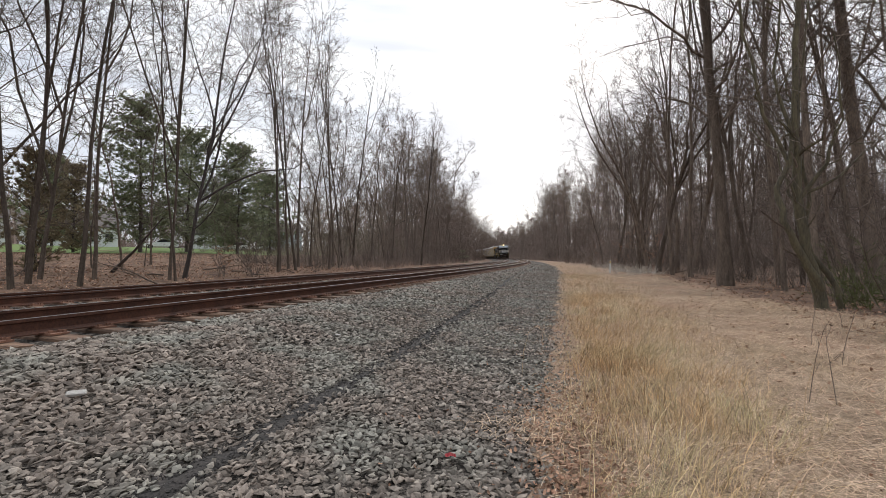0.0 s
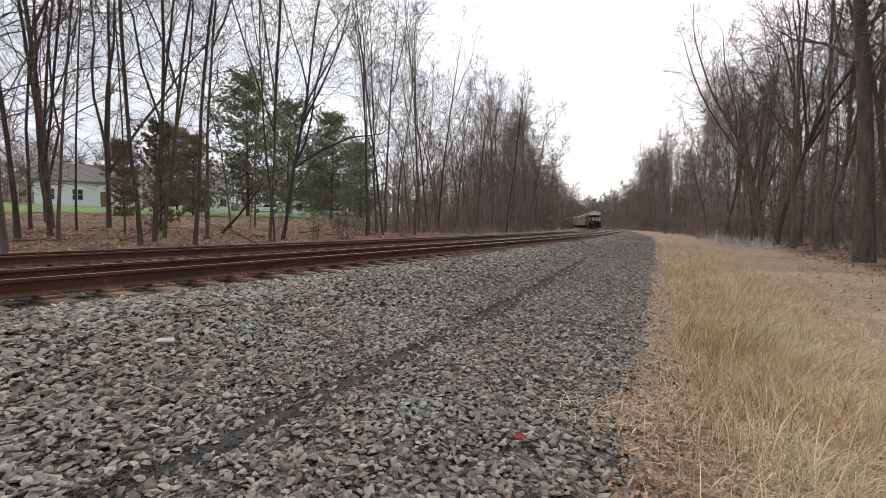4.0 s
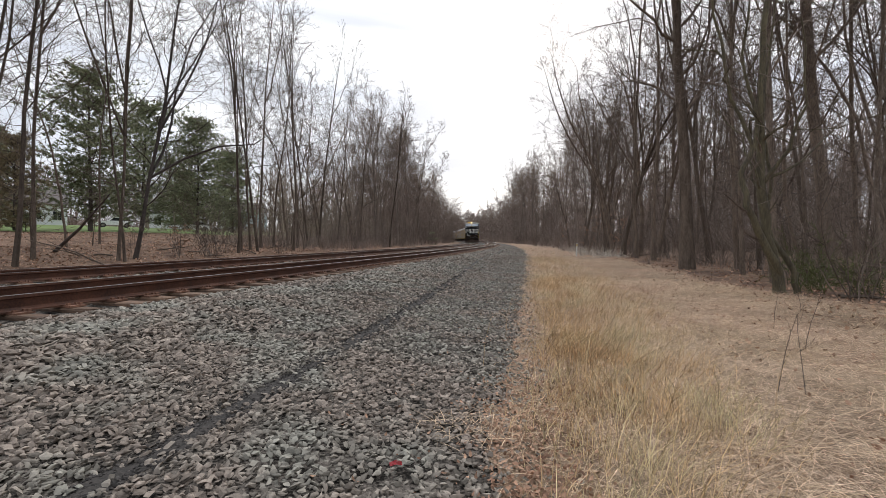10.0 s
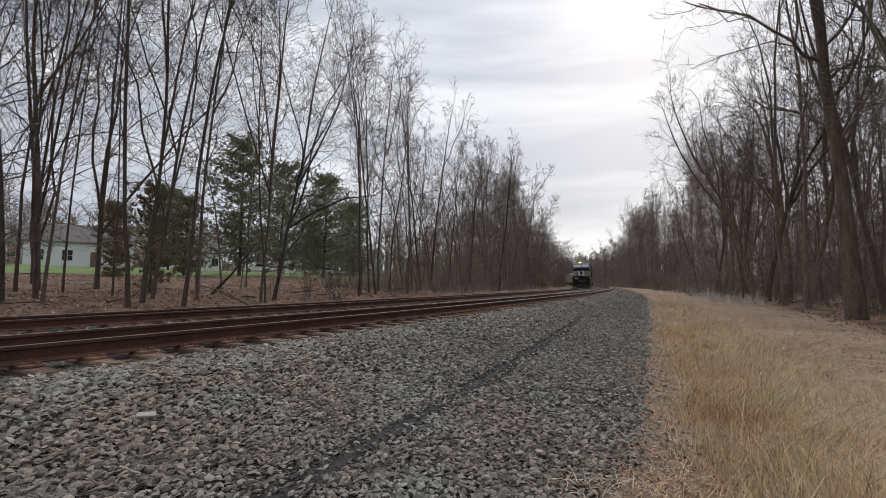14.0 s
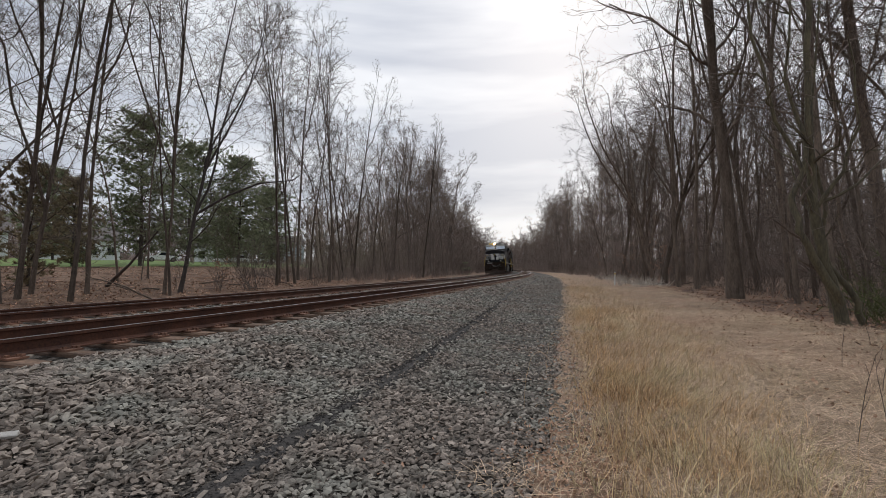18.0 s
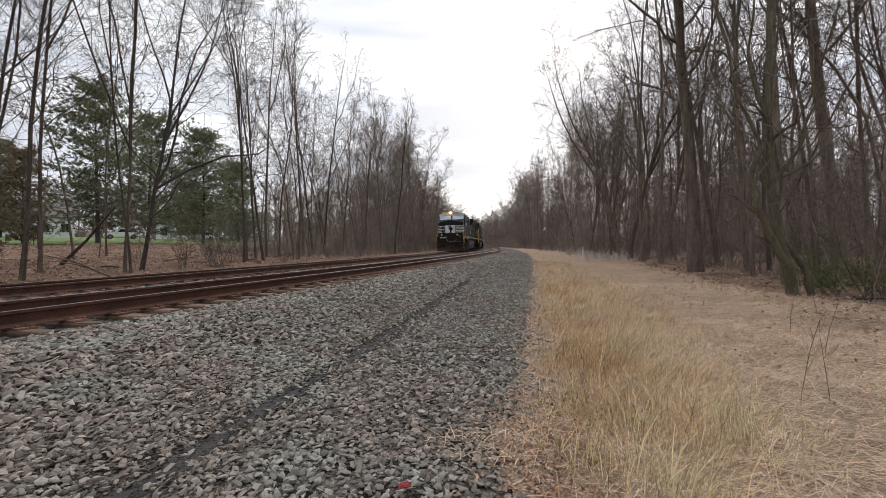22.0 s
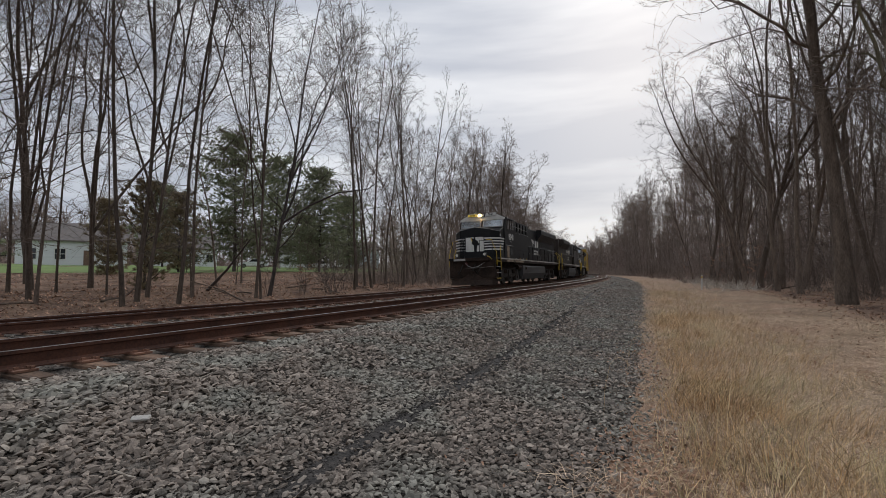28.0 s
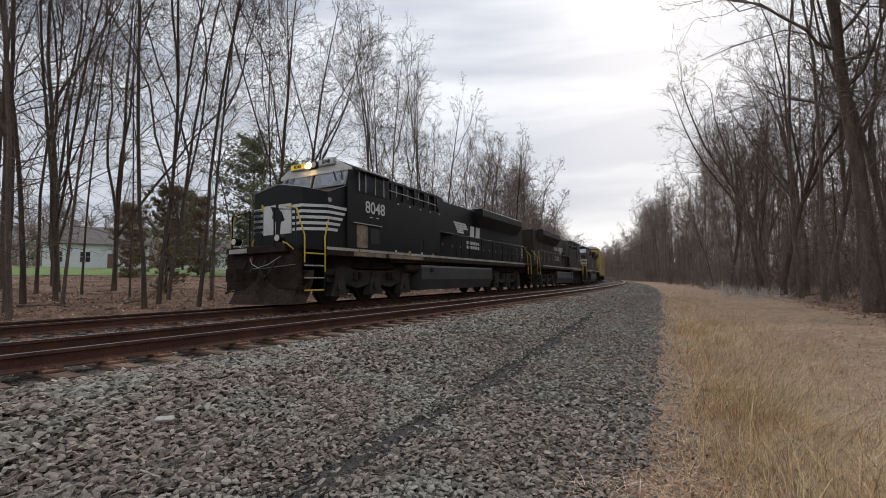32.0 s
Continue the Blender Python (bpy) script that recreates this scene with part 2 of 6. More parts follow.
O_RAILS = (5.065, 3.555, 0.755, -0.755)     # rails, from the camera's side
Z_RAILS = (0.0, -0.034, -0.045, -0.079)     # both tracks lean into the curve
PROFILE_O = [-400, -120, -60, -48, -28, -16, -6, -4.2, -2.9, 6.6, 7.9, 9.8, 14.3, 40, 120, 400]
PROFILE_Z = [7.0, 4.0, 2.3, 1.9, 1.0, 0.35, -0.30, -0.50, -0.29, -0.255, -0.44, -0.50, -0.49, -0.35, 0.4, 3.0]


def ground_z(x, y):
    s, o = line_coords(x, y)
    z = np.interp(o, PROFILE_O, PROFILE_Z)
    rough = np.clip((np.abs(o - 2) - 5) / 8, 0, 1)
    return z + rough * (0.05 * wave(x, y, 1.6) + 0.10 * wave(x, y, 7.0)) * np.clip((np.abs(o - 3) - 3) / 12, 0.15, 1)


def gz(x, y):
    return float(ground_z(x, y))


def edge_o(s):
    """Where the gravel road ends and the dry grass begins."""
    s = np.asarray(s, float)
    return np.interp(s, [-40, 0, 2, 7, 12, 23, 54, 120], [11.3, 10.92, 10.83, 10.52, 10.18, 9.6, 8.6, 8.0]) + 0.09 * wave(s, s * 0 + 1, 0.55) + 0.06 * wave(s, s * 0 + 4, 0.16)


def mesh_of(name, verts, faces, materials, smooth=False):
    me = bpy.data.meshes.new(name)
    me.from_pydata([tuple(v) for v in verts], [], [tuple(f) for f in faces])
    for m in materials if isinstance(materials, (list, tuple)) else [materials]:
        me.materials.append(m)
    if smooth:
        me.polygons.foreach_set("use_smooth", [True] * len(me.polygons))
    me.update()
    return me


def put(name, bm, material, parent=None, label="", smooth=False):
    """A bmesh as ONE mesh object, under its thing or part."""
    me = bpy.data.meshes.new(name)
    bmesh.ops.recalc_face_normals(bm, faces=bm.faces)
    bm.to_mesh(me)
    bm.free()
    for m in material if isinstance(material, (list, tuple)) else [material]:
        me.materials.append(m)
    if smooth:
        me.polygons.foreach_set("use_smooth", [True] * len(me.polygons))
    ob = new(name, me)
    ob.parent = parent
    if label:
        tagged(ob, label)
    return ob


def grid_mesh(xs, ys, place):
    """A sheet over two rows of numbers; place(a, b) gives arrays x, y, z."""
    a, b = np.meshgrid(xs, ys, indexing="ij")
    x, y, z = place(a, b)
    v = np.stack([x, y, z], -1).reshape(-1, 3)
    i, j = np.meshgrid(np.arange(len(xs) - 1), np.arange(len(ys) - 1), indexing="ij")
    k = (i * len(ys) + j).ravel()
    return v.tolist(), np.stack([k, k + len(ys), k + len(ys) + 1, k + 1], -1).tolist()


def steps(lo, hi, near, far, at=0.0, grow=0.06):
    """Numbers from lo to hi, close together round at."""
    up, down = [at], [at]
    while up[-1] < hi:
        up.append(up[-1] + min(far, near + grow * abs(up[-1] - at)))
    while down[-1] > lo:
        down.append(down[-1] - min(far, near + grow * abs(down[-1] - at)))
    return np.array(down[:0:-1] + up)


def place_line(a, b, lift=0.0):
    p = np.array([on_line(s, o)[:2] for s, o in zip(a.ravel(), b.ravel())]).reshape(*a.shape, 2)
    return p[..., 0], p[..., 1], ground_z(p[..., 0], p[..., 1]) + lift


def build_ground():
    v, f = grid_mesh(steps(-1500, 1500, 0.5, 150, 0), steps(-1500, 1500, 0.5, 150, 8), lambda a, b: (a, b, ground_z(a, b) - 0.05 * ((line_coords(a, b)[1] > -4) & (line_coords(a, b)[1] < 11))))
    tagged(new("ground", mesh_of("ground", v, f, M_GROUND, True)), "forest floor covered with brown fallen leaves", "ground", kind="structure")
    # gravel: both track beds and the service road beside them
    ss = steps(-45, 330, 0.12, 4.0, 4, 0.05)
    rows = np.linspace(0, 1, 34)
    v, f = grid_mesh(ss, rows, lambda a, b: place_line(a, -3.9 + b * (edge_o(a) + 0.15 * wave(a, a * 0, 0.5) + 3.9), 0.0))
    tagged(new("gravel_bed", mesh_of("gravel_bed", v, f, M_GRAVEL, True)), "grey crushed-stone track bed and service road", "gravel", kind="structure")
    v, f = grid_mesh(steps(-90, 330, 2, 8, 0), np.linspace(-90, -29, 22), lambda a, b: place_line(a, b + 1.5 * wave(a, b, 6), 0.04))
    tagged(new("lawn", mesh_of("lawn", v, f, M_LAWN, True)), "mown green lawn behind the trees", "lawn", kind="structure")

    v, f = grid_mesh(steps(-6, 130, 0.12, 3, 4, 0.05), np.linspace(0, 1, 26), lambda a, b: place_line(a, edge_o(a) - 0.12 + b * (np.interp(a, [0, 8, 12, 30, 130], [17.5, 16.8, 15.4, 15.2, 13.8]) + 0.5 * wave(a, a * 0 + b * 0, 1.5) - edge_o(a)), 0.012))
    tagged(new("clearing", mesh_of("clearing", v, f, M_CLEARING, True)), "trodden clearing of pale dry grass", "ground", kind="structure")
    v, f = grid_mesh(steps(-3, 60, 0.25, 2, 3, 0.05), np.linspace(-1, 1, 5), lambda a, b: place_line(a, rut(a) + b * (0.07 + 0.06 * wave(a, a * 0, 0.4)) + 0.03 * wave(a, a * 0 + 2, 0.3), 0.010 - 0.008 * np.abs(b)))
    tagged(new("wheel_rut", mesh_of("wheel_rut", v, f, M_RUT, True)), "dark wheel rut along the gravel road", "rut", kind="structure")


def rut(s):
    """Middle of the wheel rut in the service road."""
    return np.interp(s, [-2, 2, 5, 9, 22, 60], [9.1, 9.0, 8.8, 8.45, 7.25, 6.6])


build_ground()

# ---- rails and ties ----
RAIL = [(-0.036, 0.0), (0.036, 0.0), (0.037, -0.034), (0.012, -0.048), (0.009, -0.14), (0.025, -0.158), (0.07, -0.172), (0.07, -0.185),
        (-0.07, -0.185), (-0.07, -0.172), (-0.025, -0.158), (-0.009, -0.14), (-0.012, -0.048), (-0.037, -0.034)]


def build_rails():
    ss = steps(-45, 300, 1.0, 4.0, 10, 0.05)
    for o, z in zip(O_RAILS, Z_RAILS):
        v, f, top = [], [], []
        n = len(RAIL)
        for s in ss:
            for a, b in RAIL:
                x, y, _ = on_line(float(s), o + a)
                v.append((x, y, z + b))
        for i in range(len(ss) - 1):
            for j in range(n):
                f.append((i * n + j, i * n + (j + 1) % n, (i + 1) * n + (j + 1) % n, (i + 1) * n + j))
                top.append(1 if j == 0 else 0)
        me = mesh_of("rail", v, f, [M_RAIL, M_RAILTOP])
        me.polygons.foreach_set("material_index", top)
        tagged(new("rail", me), "rusty brown steel rail with a worn bright head", "rail", "rails of the two tracks", "structure")


build_rails()

# ---- bare trees ----
def tube(points, radii, sides, v, f):
    """Adds a tapered tube to lists of vertices and faces."""
    pts = [Vector(p) for p in points]
    base = len(v)
    for i, p in enumerate(pts):
        d = (pts[min(i + 1, len(pts) - 1)] - pts[max(i - 1, 0)]).normalized()
        u = d.orthogonal().normalized()
        w = d.cross(u)
        for k in range(sides):
            a = 2 * math.pi * k / sides
            v.append(tuple(p + (u * math.cos(a) + w * math.sin(a)) * radii[i]))
    for i in range(len(pts) - 1):
        for k in range(sides):
            a, b = base + i * sides + k, base + i * sides + (k + 1) % sides
            f.append((a, b, b + sides, a + sides))


def sliver(rng, p, d, length, width, v, f):
    """A very thin twig end: one long narrow triangle."""
    e = d * length
    o = e.orthogonal().normalized() * width
    a = rng.uniform(0, 6.28)
    o = Matrix.Rotation(a, 3, d) @ o
    i = len(v)
    v += [tuple(p - o), tuple(p + o), tuple(p + e)]
    f.append((i, i + 1, i + 2))


def ribbon(rng, pts, width, v, f):
    """A thin bent twig: a narrow strip that ends in a point."""
    o = (pts[-1] - pts[0]).orthogonal().normalized() * width
    o = Matrix.Rotation(rng.uniform(0, 6.283), 3, (pts[-1] - pts[0]).normalized()) @ o
    i, n = len(v), len(pts) - 1
    for j, p in enumerate(pts[:-1]):
        w = o * (1 - 0.55 * j / n)
        v += [tuple(p - w), tuple(p + w)]
    v.append(tuple(pts[-1]))
    for j in range(n - 1):
        f.append((i + 2 * j, i + 2 * j + 1, i + 2 * j + 3, i + 2 * j + 2))
    f.append((i + 2 * n - 2, i + 2 * n - 1, i + 2 * n))


def limb(rng, p, d, length, n, wander, lift):
    """A wandering line from p along d that bends upwards."""
    pts, d = [Vector(p)], Vector(d).normalized()
    for _ in range(n):
        d = (d + Vector((rng.gauss(0, wander), rng.gauss(0, wander), rng.gauss(0, wander) + lift))).normalized()
        pts.append(pts[-1] + d * (length / n))
    return pts


def along(pts, t):
    k = min(int(t * (len(pts) - 1)), len(pts) - 2)
    r = t * (len(pts) - 1) - k
    return pts[k].lerp(pts[k + 1], r), (pts[k + 1] - pts[k]).normalized()


def bare_tree(seed, height, radius, first=0.35, boughs=12, forks=1, reach=0.22, lean=(0, 0), bark=None, min_r=0.006, near=False, bias=(0, 0, 0), wander=0.06,
              angle=0.7, split=(4, 4), ends=5, name="bare_tree", crook=1.0, shoots=3, twig=None, low_fork=0.28):
    """A leafless tree: a trunk, leaders that fork off at narrow angles, and limbs that branch three times; near ones have each limb as a part."""
    rng = random.Random(seed)
    root = new(name)
    bark, twig, bias = bark or M_BARK, twig or M_TWIG, Vector(bias)
    vt, ft, crown_v, crown_f, crown_m = [], [], [], [], []

    def aside(d):
        u = d.orthogonal().normalized()
        return Matrix.Rotation(rng.uniform(0, 6.283), 3, d) @ u

    def grow(p, d, length, r, level, v, f):
        n = (6, 4, 3)[level]
        pts = limb(rng, p, d, length, n, (0.19, 0.23, 0.26)[level] * crook, (0.075, 0.03, 0.02)[level])
        if level < 2:
            tube(pts, [max(r * (1 - 0.62 * j / n), min_r * (1, 0.85)[level]) for j in range(n + 1)], ((5 if near else 4), 3)[level], v, f)
        else:
            ribbon(rng, pts, max(r * 0.8, min_r * 0.8), v, f)
        if level == 0:
            thick.append(len(f))
        if level < 2:
            count = split[level]
            for k in range(count):
                t = 0.22 + 0.77 * (k + rng.random()) / count
                q, e = along(pts, min(t, 0.985))
                spread = rng.uniform(0.5, 1.1)
                way = e * math.cos(spread) + (aside(e) + bias * 0.4).normalized() * math.sin(spread)
                grow(q, way, length * rng.uniform(0.45, 0.78) * (1.12 - 0.45 * t), r * (1 - 0.55 * t) * 0.62, level + 1, v, f)
        for k in range(ends if level == 2 else ends // 2):
            q, e = along(pts, rng.uniform(0.2, 1.0) * 0.99)
            spread = rng.uniform(0.4, 1.15)
            sliver(rng, q, (e * math.cos(spread) + aside(e) * math.sin(spread) + Vector((0, 0, 0.12))).normalized(), length * rng.uniform(0.35, 0.75) * (1 if level == 2 else 0.35), min_r * 0.62, v, f)

    main = limb(rng, (0, 0, -0.3), (lean[0], lean[1], 1), height + 0.3, 14, wander, 0.012)
    stems = [(main, radius, first)]
    for k in range(forks):
        t = rng.uniform(low_fork, low_fork + 0.3)
        p, d = along(main, t)
        way = d + (aside(d) + bias).normalized() * rng.uniform(0.16, 0.38)
        stems.append((limb(rng, p, way, height * (1 - t) * rng.uniform(0.78, 0.98), 9, 0.10 * crook, 0.085), radius * (1 - t) ** 0.6 * 0.8, 0.22))
    for i, (pts, r, low) in enumerate(stems):
        n = len(pts) - 1
        rr = [max(r * (1 - j / n) ** 0.8, min_r * 1.3) for j in range(n + 1)]
        if i == 0:
            rr[0], rr[1] = r * 1.4, r * 1.04
        tube(pts, rr, (10 if near else 7) if i == 0 else 6, vt, ft)
        count = boughs if i == 0 else max(boughs * 3 // 5, 4)
        total = height if i == 0 else height * 0.75
        for b in range(count):
            v, f, mi = ([], [], []) if near else (crown_v, crown_f, crown_m)
            t = low + (0.985 - low) * (b + rng.random()) / count
            p, d = along(pts, min(t, 0.985))
            u = (t - low) / (1 - low)
            a = b * 2.4 + rng.uniform(-0.6, 0.6)
            side = (Vector((math.cos(a), math.sin(a), 0)) + bias).normalized()
            ln = total * reach * (1.0 - 0.62 * u) * rng.uniform(0.65, 1.2) * (1 + 0.5 * bias.dot(side))
            tilt = angle * rng.uniform(0.75, 1.25) * (1.1 - 0.45 * u)
            thick, start = [], len(f)
            grow(p, d * math.cos(tilt) + side * math.sin(tilt), ln, max(r * (1 - t) ** 0.7 * 0.36, min_r * 1.5), 0, v, f)
            mi += [0] * (thick[0] - len(mi)) + [1] * (len(f) - thick[0])
            if near:
                me = mesh_of("limb", v, f, [bark, twig])
                me.polygons.foreach_set("material_index", mi)
                new("limb", me).parent = root
    # thin dead shoots low on the trunk
    for _ in range(shoots):
        p, d = along(main, rng.uniform(0.08, max(first, 0.2)))
        v, f, mi = ([], [], []) if near else (crown_v, crown_f, crown_m)
        thick = []
        grow(p, aside(d) + Vector((0, 0, rng.uniform(0, 0.5))), rng.uniform(0.8, 2.0), min_r * 2, 1, v, f)
        mi += [1] * (len(f) - len(mi))
        if near:
            new("shoot", mesh_of("shoot", v, f, twig)).parent = root
    new("trunk", mesh_of("trunk", vt, ft, bark, True)).parent = root
    if crown_v:
        me = mesh_of("crown", crown_v, crown_f, [bark, twig])
        me.polygons.foreach_set("material_index", crown_m)
        ob = tagged(new("crown", me), kind="stuff")
        ob.parent = root
    return root


KINDS, USED = {}, set()


def tree_kinds():
    KINDS["wood"] = [bare_tree(11 + k, 22, 0.13 + 0.012 * k, 0.34, 13, 1 + k % 3, 0.24, (0.03 * (k - 2), 0.03), M_BARK, 0.0105, split=(5, 5), ends=4, shoots=6) for k in range(6)]
    KINDS["slim"] = [bare_tree(31 + k, 15, 0.062, 0.3, 11, k % 2, 0.2, (0.04, -0.03 * k), M_BARK, 0.0095, split=(5, 4), ends=4, shoots=5) for k in range(4)]
    KINDS["pole"] = [bare_tree(41 + k, 9, 0.035, 0.2, 9, 0, 0.24, (0.06 * k - 0.09, 0.04), M_BARK, 0.006, split=(4, 4), ends=4, angle=0.85) for k in range(4)]
    # far trees take the paled bark and twig that carry the haze
    KINDS["far"] = [bare_tree(51 + k, 21, 0.12, 0.22, 14, 3, 0.24, (0.04 * k - 0.08, 0), M_HAZE_BARK, 0.016, split=(5, 4), ends=4, shoots=8, twig=M_HAZE) for k in range(5)]
    for kind, label in (("wood", "tall bare grey-brown tree of the wood"), ("slim", "slim bare young tree of the wood"), ("pole", "thin bare sapling of the undergrowth"),
                        ("far", "tall bare tree far along the line")):
        for ob in KINDS[kind]:
            tagged(ob, label, "tree", "trees of the wood")


tree_kinds()


def plant(kind, k, x, y, height=1.0, turn=0.0, lean=(0.0, 0.0), girth=1.0):
    ob = KINDS[kind][k % len(KINDS[kind])]
    m = pose(x, y, gz(x, y), lean[0], lean[1], turn) @ Matrix.Diagonal((girth, girth, height, 1))
    if ob.name in USED:
        ob = copy_thing(ob, m)
    USED.add(ob.name)
    ob.matrix_basis = m
    return ob


# near trees: kind, place, trunk radius, lean
NEAR = [
    ("tall", -12.55, 15.77, 0.117, 0.043, 0.035),
    ("tall", -13.59, 17.82, 0.113, 0.044, 0.035),
    ("fork", -11.68, 19.52, 0.102, 0.012, 0.007),
    ("slim", -11.29, 19.34, 0.079, -0.067, -0.040),
    ("dark", -11.70, 20.61, 0.144, 0.119, 0.070),
    ("slim", -10.77, 30.23, 0.126, -0.007, -0.002),
    ("slim", -10.79, 32.03, 0.115, -0.028, -0.010),
    ("tall", -11.18, 35.33, 0.169, -0.027, -0.009),
    ("slim", -10.65, 36.59, 0.132, 0.003, 0.001),
    ("tall", -9.29, 38.62, 0.186, 0.001, 0.000),
    ("slim", -9.06, 41.24, 0.149, -0.110, -0.025),
    ("tall", -9.49, 47.69, 0.202, 0.088, 0.018),
    ("slim", -8.60, 54.15, 0.164, 0.126, 0.020),
    ("slim", -2.58, 53.99, 0.165, 0.011, 0.001),
    ("slim", -5.96, 53.86, 0.197, 0.034, 0.004),
    ("tall", -14.01, 10.41, 0.108, -0.031, -0.043),
    ("tall", -16.76, 12.75, 0.133, -0.010, -0.013),
    ("slim", -20.16, 15.72, 0.105, -0.005, -0.007),
    ("tall", -20.72, 17.03, 0.201, -0.021, -0.026),
    ("fork", -19.99, 19.16, 0.165, 0.001, 0.001),
    ("tall", -13.31, 14.12, 0.119, -0.023, -0.023),
    ("tall", -14.12, 15.55, 0.130, 0.014, 0.013),
    ("fork", -14.96, 16.95, 0.118, 0.084, 0.076),
    ("slim", -16.45, 16.57, 0.059, -0.009, -0.009),
    ("slim", -18.77, 16.48, 0.072, -0.005, -0.006),
    ("slim", -10.00, 27.74, 0.124, 0.009, 0.003),
    ("slim", -9.74, 30.37, 0.135, -0.073, -0.024),
    ("slim", -8.58, 34.45, 0.130, -0.005, -0.001),
    ("oak", 11.10, 17.96, 0.294, -0.050, 0.030),
    ("tall", 10.54, 12.82, 0.162, -0.024, 0.020),
    ("oak", 13.62, 14.36, 0.248, -0.018, 0.017),
    ("tall", 16.12, 15.75, 0.142, -0.009, 0.009),
    ("slim", 14.25, 18.06, 0.115, -0.025, 0.020),
    ("slim", 25.63, 57.46, 0.217, -0.030, 0.013),
    ("tall", 13.75, 27.36, 0.155, -0.030, 0.015),
    ("fork", 16.46, 24.49, 0.202, -0.099, 0.067),
    ("tall", 13.71, 18.60, 0.142, -0.045, 0.034),
    ("tall", 13.64, 25.21, 0.159, -0.039, 0.021),
    ("slim", 17.84, 19.86, 0.153, -0.026, 0.023),
    ("tall", 12.72, 12.06, 0.093, -0.010, 0.011),
    ("fork", 14.80, 13.60, 0.130, -0.020, 0.015),
    ("slim", 12.00, 13.40, 0.085, -0.015, 0.010),
    ("tall", 15.60, 14.30, 0.135, 0.010, 0.012),
    ("slim", 17.20, 16.40, 0.095, -0.012, 0.010),
    ("tall", 11.50, 15.40, 0.105, 0.015, 0.010),
    ("tall", -15.30, 11.20, 0.120, 0.012, -0.010),
    ("tall", -18.20, 12.60, 0.135, 0.020, 0.012),
    ("fork", -17.50, 14.40, 0.120, -0.015, 0.010),
    ("tall", -22.60, 16.10, 0.155, 0.015, 0.000),
    ("slim", -16.10, 13.50, 0.090, 0.020, 0.015),
    ("fork", -24.20, 19.60, 0.150, 0.010, -0.010),
    ("slim", -18.90, 13.90, 0.085, -0.020, 0.000),
    ("tall", -17.20, 18.90, 0.120, 0.010, 0.010),
]
STYLE = {   # height, first limb, limbs, leaders, reach, angle, crook, bark, label
    "tall": (23, 0.18, 24, 1, 0.17, 0.78, 1.1, M_BARK, "tall straight bare tree with grey-brown bark"),
    "fork": (21, 0.18, 18, 3, 0.18, 0.72, 1.1, M_BARK, "bare tree forking into several stems"),
    "slim": (20, 0.22, 17, 1, 0.17, 0.64, 1.0, M_BARK, "slim bare tree with thin upright limbs"),
    "dark": (18, 0.16, 20, 4, 0.22, 0.80, 1.2, M_BARK_DARK, "dark leaning bare tree with many limbs"),
    "oak": (26, 0.26, 22, 2, 0.20, 0.80, 1.15, M_BARK, "large bare oak with long spreading limbs"),
}


def near_trees():
    for k, (kind, x, y, r, lx, ly) in enumerate(NEAR):
        h, first, boughs, forks, reach, angle, crook, bark, label = STYLE[kind]
        rng = random.Random(k)
        right, close = x > 0, math.hypot(x, y) < 26
        ob = bare_tree(100 + k, h * rng.uniform(0.92, 1.08) * (1.0 if right or close else 0.94), r * (0.82 if kind == "oak" else 0.66 if right else 0.58), first * rng.uniform(0.8, 1.3), boughs if close else boughs * 3 // 5, forks, reach * (1.0 if close else 1.2), (lx, ly), bark if right or bark is M_BARK_DARK else M_BARK_BROWN,
                       0.0082 if close else 0.0098, True, (-0.12, -0.05, 0) if right else (0.10, -0.04, 0), 0.042 if right else 0.03, angle, (6, 5) if close and right else (6, 4) if close else (5, 4), 4 if close and right else 3, crook=crook, shoots=7 if close else 4, low_fork=0.06 if kind in ("fork", "dark") else 0.34)
        ob.location = (x, y, gz(x, y))
        tagged(ob, label + " in fallen leaves", "tree", "trees beside the line")


near_trees()


def low_limb():
    """The long low limb of the dark tree, and the fallen stem that leans on its neighbour."""
    for pts, r, name, label in (
            ([(-11.2, 20.9, 3.2), (-9.9, 21.2, 4.1), (-8.6, 21.6, 4.75), (-7.2, 22.0, 4.95), (-6.5, 22.2, 5.5)], 0.06, "low_limb", "long dark limb reaching low over the bank"),
            ([(-15.2, 21.0, 0.0), (-13.6, 20.2, 1.0), (-11.9, 19.4, 2.35)], 0.085, "leaning_stem", "fallen stem leaning against a tree")):
        v, f = [], []
        tube(pts, [r * (1 - 0.75 * i / (len(pts) - 1)) for i in range(len(pts))], 7, v, f)
        tagged(new(name, mesh_of(name, v, f, M_BARK_DARK, True)), label, "limb")


low_limb()


